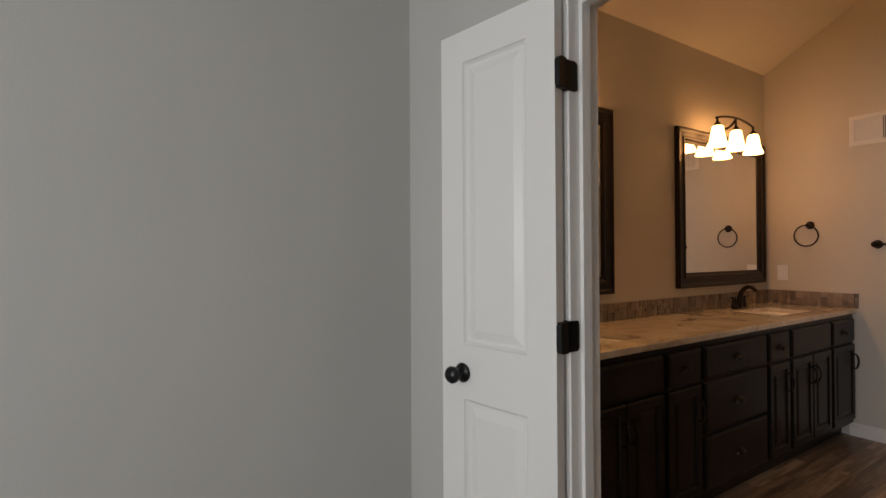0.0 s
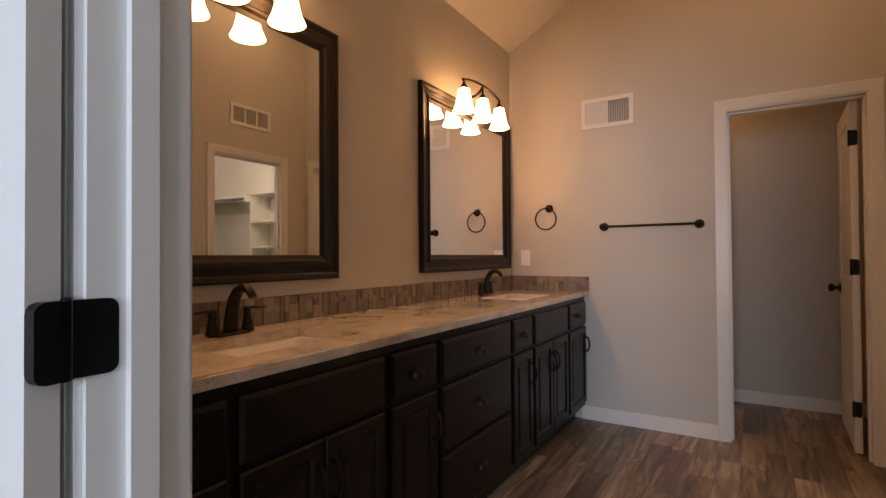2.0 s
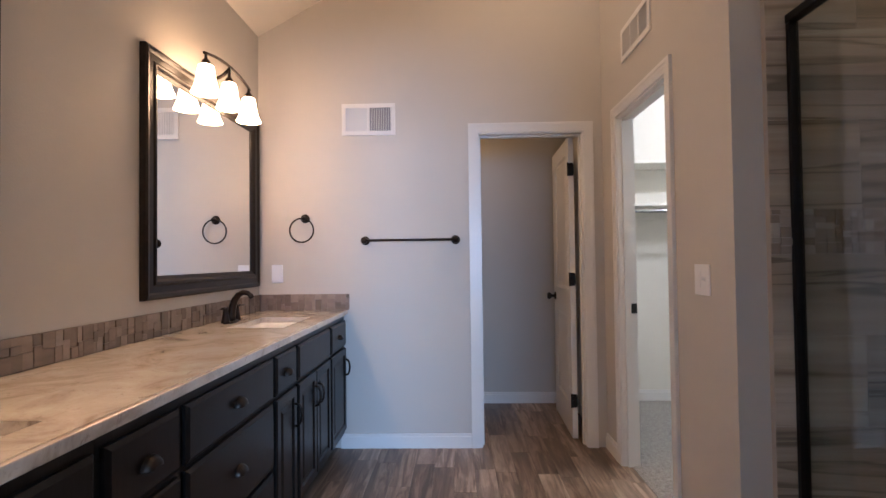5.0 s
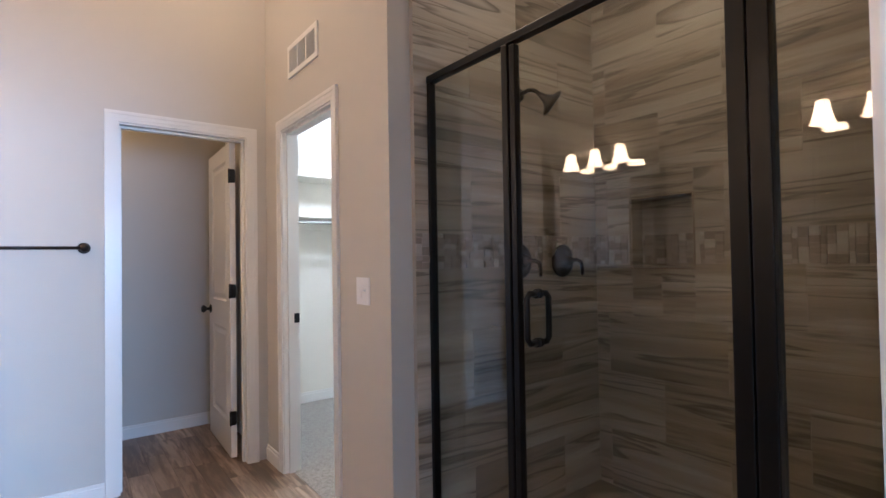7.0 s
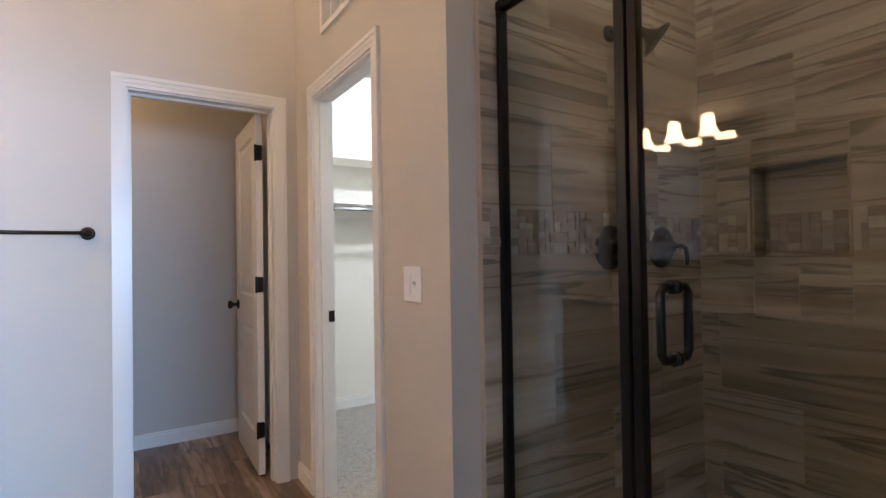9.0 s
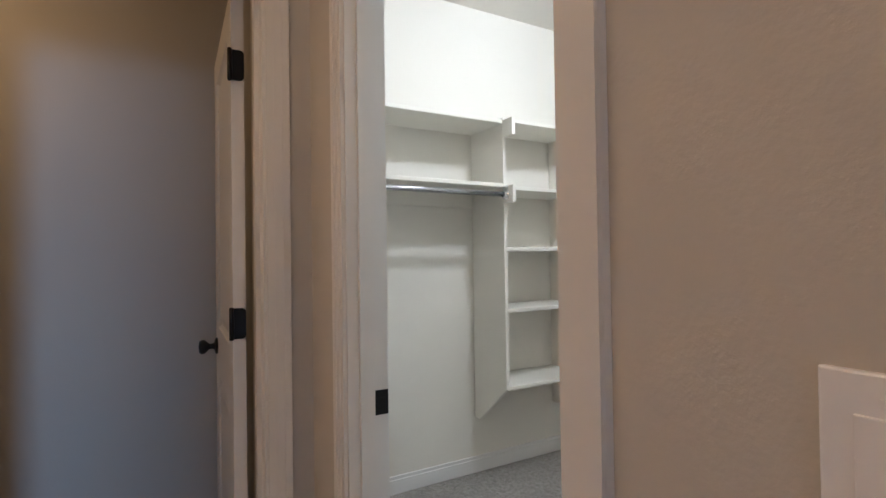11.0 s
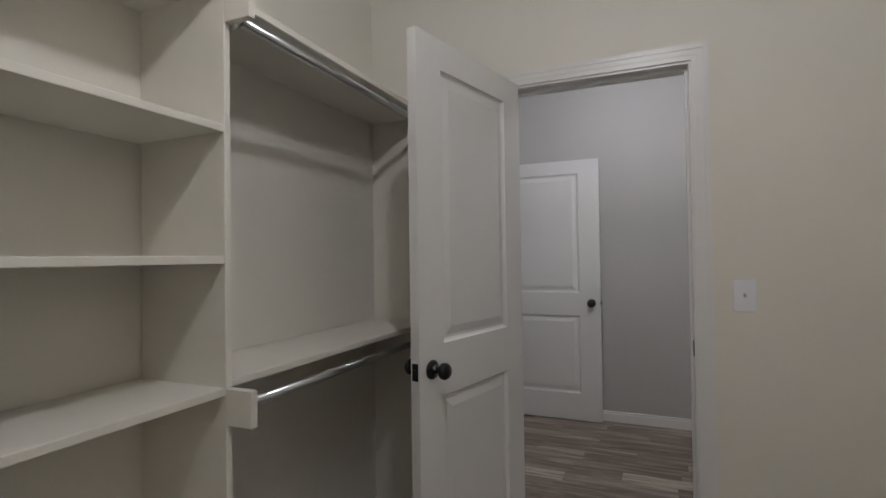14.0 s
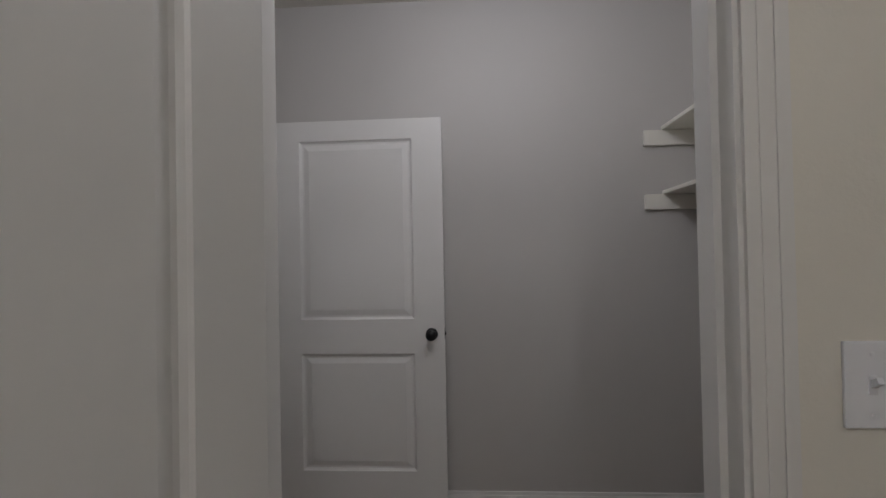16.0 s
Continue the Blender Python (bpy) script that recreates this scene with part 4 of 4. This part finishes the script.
# ---- pieces: mosaic, tiles, planks ----
def piece_mesh(name, dx, dy, dz, mat, bevel):
    bm = bmesh.new()
    box(bm, -dx / 2, dx / 2, -dy / 2, dy / 2, -dz / 2, dz / 2)
    if bevel:
        top = [e for e in bm.edges]
        bmesh.ops.bevel(bm, geom=top, offset=bevel, segments=1, affect='EDGES')
    me = bpy.data.meshes.new(name)
    bm.to_mesh(me)
    bm.free()
    me.materials.append(mat)
    return me


def put_piece(name, me, at, parent):
    ob = new(name, me)
    ob.parent = parent
    ob.location = at
    return ob


rng = random.Random(7)


def mosaic(parent, axis, face, out, b0, b1, z0, z1, rows, base_w, mat, skip=None):
    """Upright columns of small split stones, staggered in height, of uneven width and depth."""
    at = b0
    h = (z1 - z0) / rows
    while at < b1 - 0.006:
        a, b = at, min(at + base_w * rng.choice((0.55, 0.8, 1.0, 1.0, 1.25)), b1)
        at = b
        if b - a < 0.006 or (skip and skip[0] < (a + b) / 2 < skip[1]):
            continue
        z = z0
        while z < z1 - 0.004:
            top = z + h * rng.choice((0.5, 0.75, 1.0, 1.0, 1.3))
            top = z1 if z1 - top < h * 0.35 else min(top, z1)
            t = rng.choice((0.004, 0.006, 0.008, 0.010))
            w, k = b - a - 0.0018, top - z - 0.0018
            key = (mat.name, axis, round(w, 3), round(k, 3), t)
            if key not in MESHES:
                MESHES[key] = piece_mesh("mosaic_tile", *((t, w, k) if axis == "x" else (w, t, k)), mat, 0.0)
            c = face + out * t / 2
            put_piece("mosaic_tile", MESHES[key], (c, (a + b) / 2, (z + top) / 2) if axis == "x" else ((a + b) / 2, c, (z + top) / 2), parent)
            z = top


MESHES = {}
bm = bmesh.new()
box(bm, VX + 0.001, VX + 0.006, DY1 + 0.002, FY - 0.006, CT + 0.0005, 1.004)
box(bm, VX + 0.006, -1.612, FY - 0.006, FY - 0.001, CT + 0.0005, 1.004)
splash = structure("backsplash", bm, SPLASHGROUT, "brown and gray stone mosaic backsplash strip", "backsplash")
mosaic(splash, "x", VX + 0.006, 1, DY1 + 0.003, FY - 0.018, CT + 0.001, 1.004, 2, 0.040, SPLASHSTONE)
mosaic(splash, "y", FY - 0.006, -1, VX + 0.018, -1.612, CT + 0.001, 1.004, 2, 0.040, SPLASHSTONE)

NY0, NY1, NZ0, NZ1 = 1.882, 2.209, 1.203, 1.558      # niche
BZ0, BZ1 = 1.222, 1.372                               # mosaic band
bm = bmesh.new()
for q in ((DY1 + 0.01, NY0, 0, 3.6), (NY1, SY + 0.02, 0, 3.6), (NY0, NY1, 0, NZ0), (NY0, NY1, NZ1, 3.6)):
    box(bm, SB + 0.0014, 1.40, q[0], q[1], q[2], q[3])
back = structure("shower_wall_back", bm, GROUT, "shower back wall of brown vein-cut tile with a niche", "tile wall")
bm = bmesh.new()
box(bm, 0.157, 1.40, SY + 0.0014, SY + 0.024, 0, 3.6)
side = structure("shower_wall_side", bm, GROUT, "shower side wall of brown vein-cut tile", "tile wall")
bm = bmesh.new()
box(bm, GX - 0.06, 1.40, DY1, DY1 + 0.0136, 0, 3.6)
near = structure("shower_wall_near", bm, GROUT, "shower end wall of brown vein-cut tile", "tile wall")


def tile_wall(parent, axis, face, out, b0, b1, courses, hole=None):
    t, w = 0.009, 0.61
    for i, (z0, z1) in enumerate(courses):
        at = b0 - (0.305 if i % 2 else 0.0)
        while at < b1:
            spans = [(max(at, b0), min(at + w, b1), z0, z1)]
            at += w
            if hole:
                a, b, c, d = spans[0]
                h0, h1, h2, h3 = hole
                if a < h1 and b > h0 and c < h3 and d > h2:
                    spans = [(a, min(b, h0), c, d), (max(a, h1), b, c, d), (max(a, h0), min(b, h1), c, min(d, h2)), (max(a, h0), min(b, h1), max(c, h3), d)]
            for a, b, c, d in spans:
                if b - a < 0.006 or d - c < 0.006:
                    continue
                key = ("tile", axis, round(b - a, 3), round(d - c, 3))
                if key not in MESHES:
                    MESHES[key] = piece_mesh("tile", *((t, b - a - 0.002, d - c - 0.002) if axis == "x" else (b - a - 0.002, t, d - c - 0.002)), TILE, 0.0008)
                f = face - out * t / 2
                put_piece("tile", MESHES[key], (f, (a + b) / 2, (c + d) / 2) if axis == "x" else ((a + b) / 2, f, (c + d) / 2), parent)


COURSES = [(0.0, 0.033), (0.033, 0.338), (0.338, 0.643), (0.643, 0.948), (0.948, BZ0)] + [(BZ1 + 0.305 * k, BZ1 + 0.305 * (k + 1)) for k in range(7)]
tile_wall(back, "x", SB, -1, DY1 + 0.008, SY, COURSES, (NY0, NY1, NZ0, NZ1))
tile_wall(side, "y", SY, -1, 0.157, SB, COURSES)
tile_wall(near, "y", DY1 + 0.015, 1, GX - 0.06, SB, COURSES)
mosaic(back, "x", SB + 0.0014, -1, DY1 + 0.016, SY, BZ0, BZ1, 4, 0.038, MOSAIC, (NY0 - 0.01, NY1 + 0.01))
mosaic(side, "y", SY + 0.0014, -1, 0.157, SB, BZ0, BZ1, 4, 0.038, MOSAIC)
# niche lining, trim and back
bm = bmesh.new()
D = SB + 0.095
for dims in ((SB - 0.004, D, NY0 - 0.004, NY0 + 0.006, NZ0, NZ1), (SB - 0.004, D, NY1 - 0.006, NY1 + 0.004, NZ0, NZ1), (SB - 0.004, D, NY0 - 0.004, NY1 + 0.004, NZ0 - 0.008, NZ0), (SB - 0.004, D, NY0 - 0.004, NY1 + 0.004, NZ1, NZ1 + 0.008), (D, D + 0.008, NY0, NY1, NZ0, NZ1)):
    box(bm, *dims, 0.001)
part("niche_lining", bm, TILE, back, "tiled niche lining")
mosaic(back, "x", D, -1, NY0 + 0.007, NY1 - 0.007, BZ0, BZ1, 4, 0.038, MOSAIC)
bm = bmesh.new()
for dims in ((NY0 - 0.006, NY0, NZ0 - 0.006, NZ1 + 0.006), (NY1, NY1 + 0.006, NZ0 - 0.006, NZ1 + 0.006), (NY0, NY1, NZ0 - 0.006, NZ0), (NY0, NY1, NZ1, NZ1 + 0.006)):
    box(bm, SB - 0.008, SB - 0.004, *dims, 0.001)
part("niche_trim", bm, NICHETRIM, back, "brushed bronze niche edge trim")
bench = thing("shower_bench", (0.85, 1.0, 0.03), "low tiled shower bench with a beige stone top", "bench")
boxpart("base", (GX + 0.062, SB - 0.001, DY1 + 0.017, 1.14, 0.031, 0.435), TILE, bench, 0.002)
boxpart("bench_top", (GX + 0.062, SB - 0.001, DY1 + 0.017, 1.155, 0.435, 0.465), GRANITE, bench, 0.005, "beige stone slab top")
bm = bmesh.new()
box(bm, GX + 0.06, SB + 0.02, DY1 + 0.016, SY + 0.01, -0.005, 0.03)
structure("shower_floor", bm, TILE, "brown tiled shower floor", "floor")


def plank_field(parent, x0, x1, y0, y1, mat, tag, w=0.118, length=0.61):
    i, at = 0, x0
    while at < x1 - 0.01:
        a, b = at, min(at + w, x1)
        y = y0 - length * ((i * 0.37 + 0.15 * (i % 3)) % 1.0)
        while y < y1:
            c, d = max(y, y0), min(y + length, y1)
            y += length
            if d - c > 0.02:
                key = (tag, round(b - a, 3), round(d - c, 3))
                if key not in MESHES:
                    MESHES[key] = piece_mesh("plank", b - a - 0.0009, d - c - 0.0009, 0.009, mat, 0.0004)
                put_piece("plank", MESHES[key], ((a + b) / 2, (c + d) / 2, -0.0015), parent)
        at += w
        i += 1


plank_field(FLOOR, -1.76, 0.098, 0.757, 5.0, PLANK, "bath")
plank_field(FLOOR, VX, -1.76, FY + 0.12, 5.0, PLANK, "bath")
plank_field(FLOOR, KX + 0.052, 5.05, 2.58, 5.3, PLANK_HALL, "hall", 0.118)
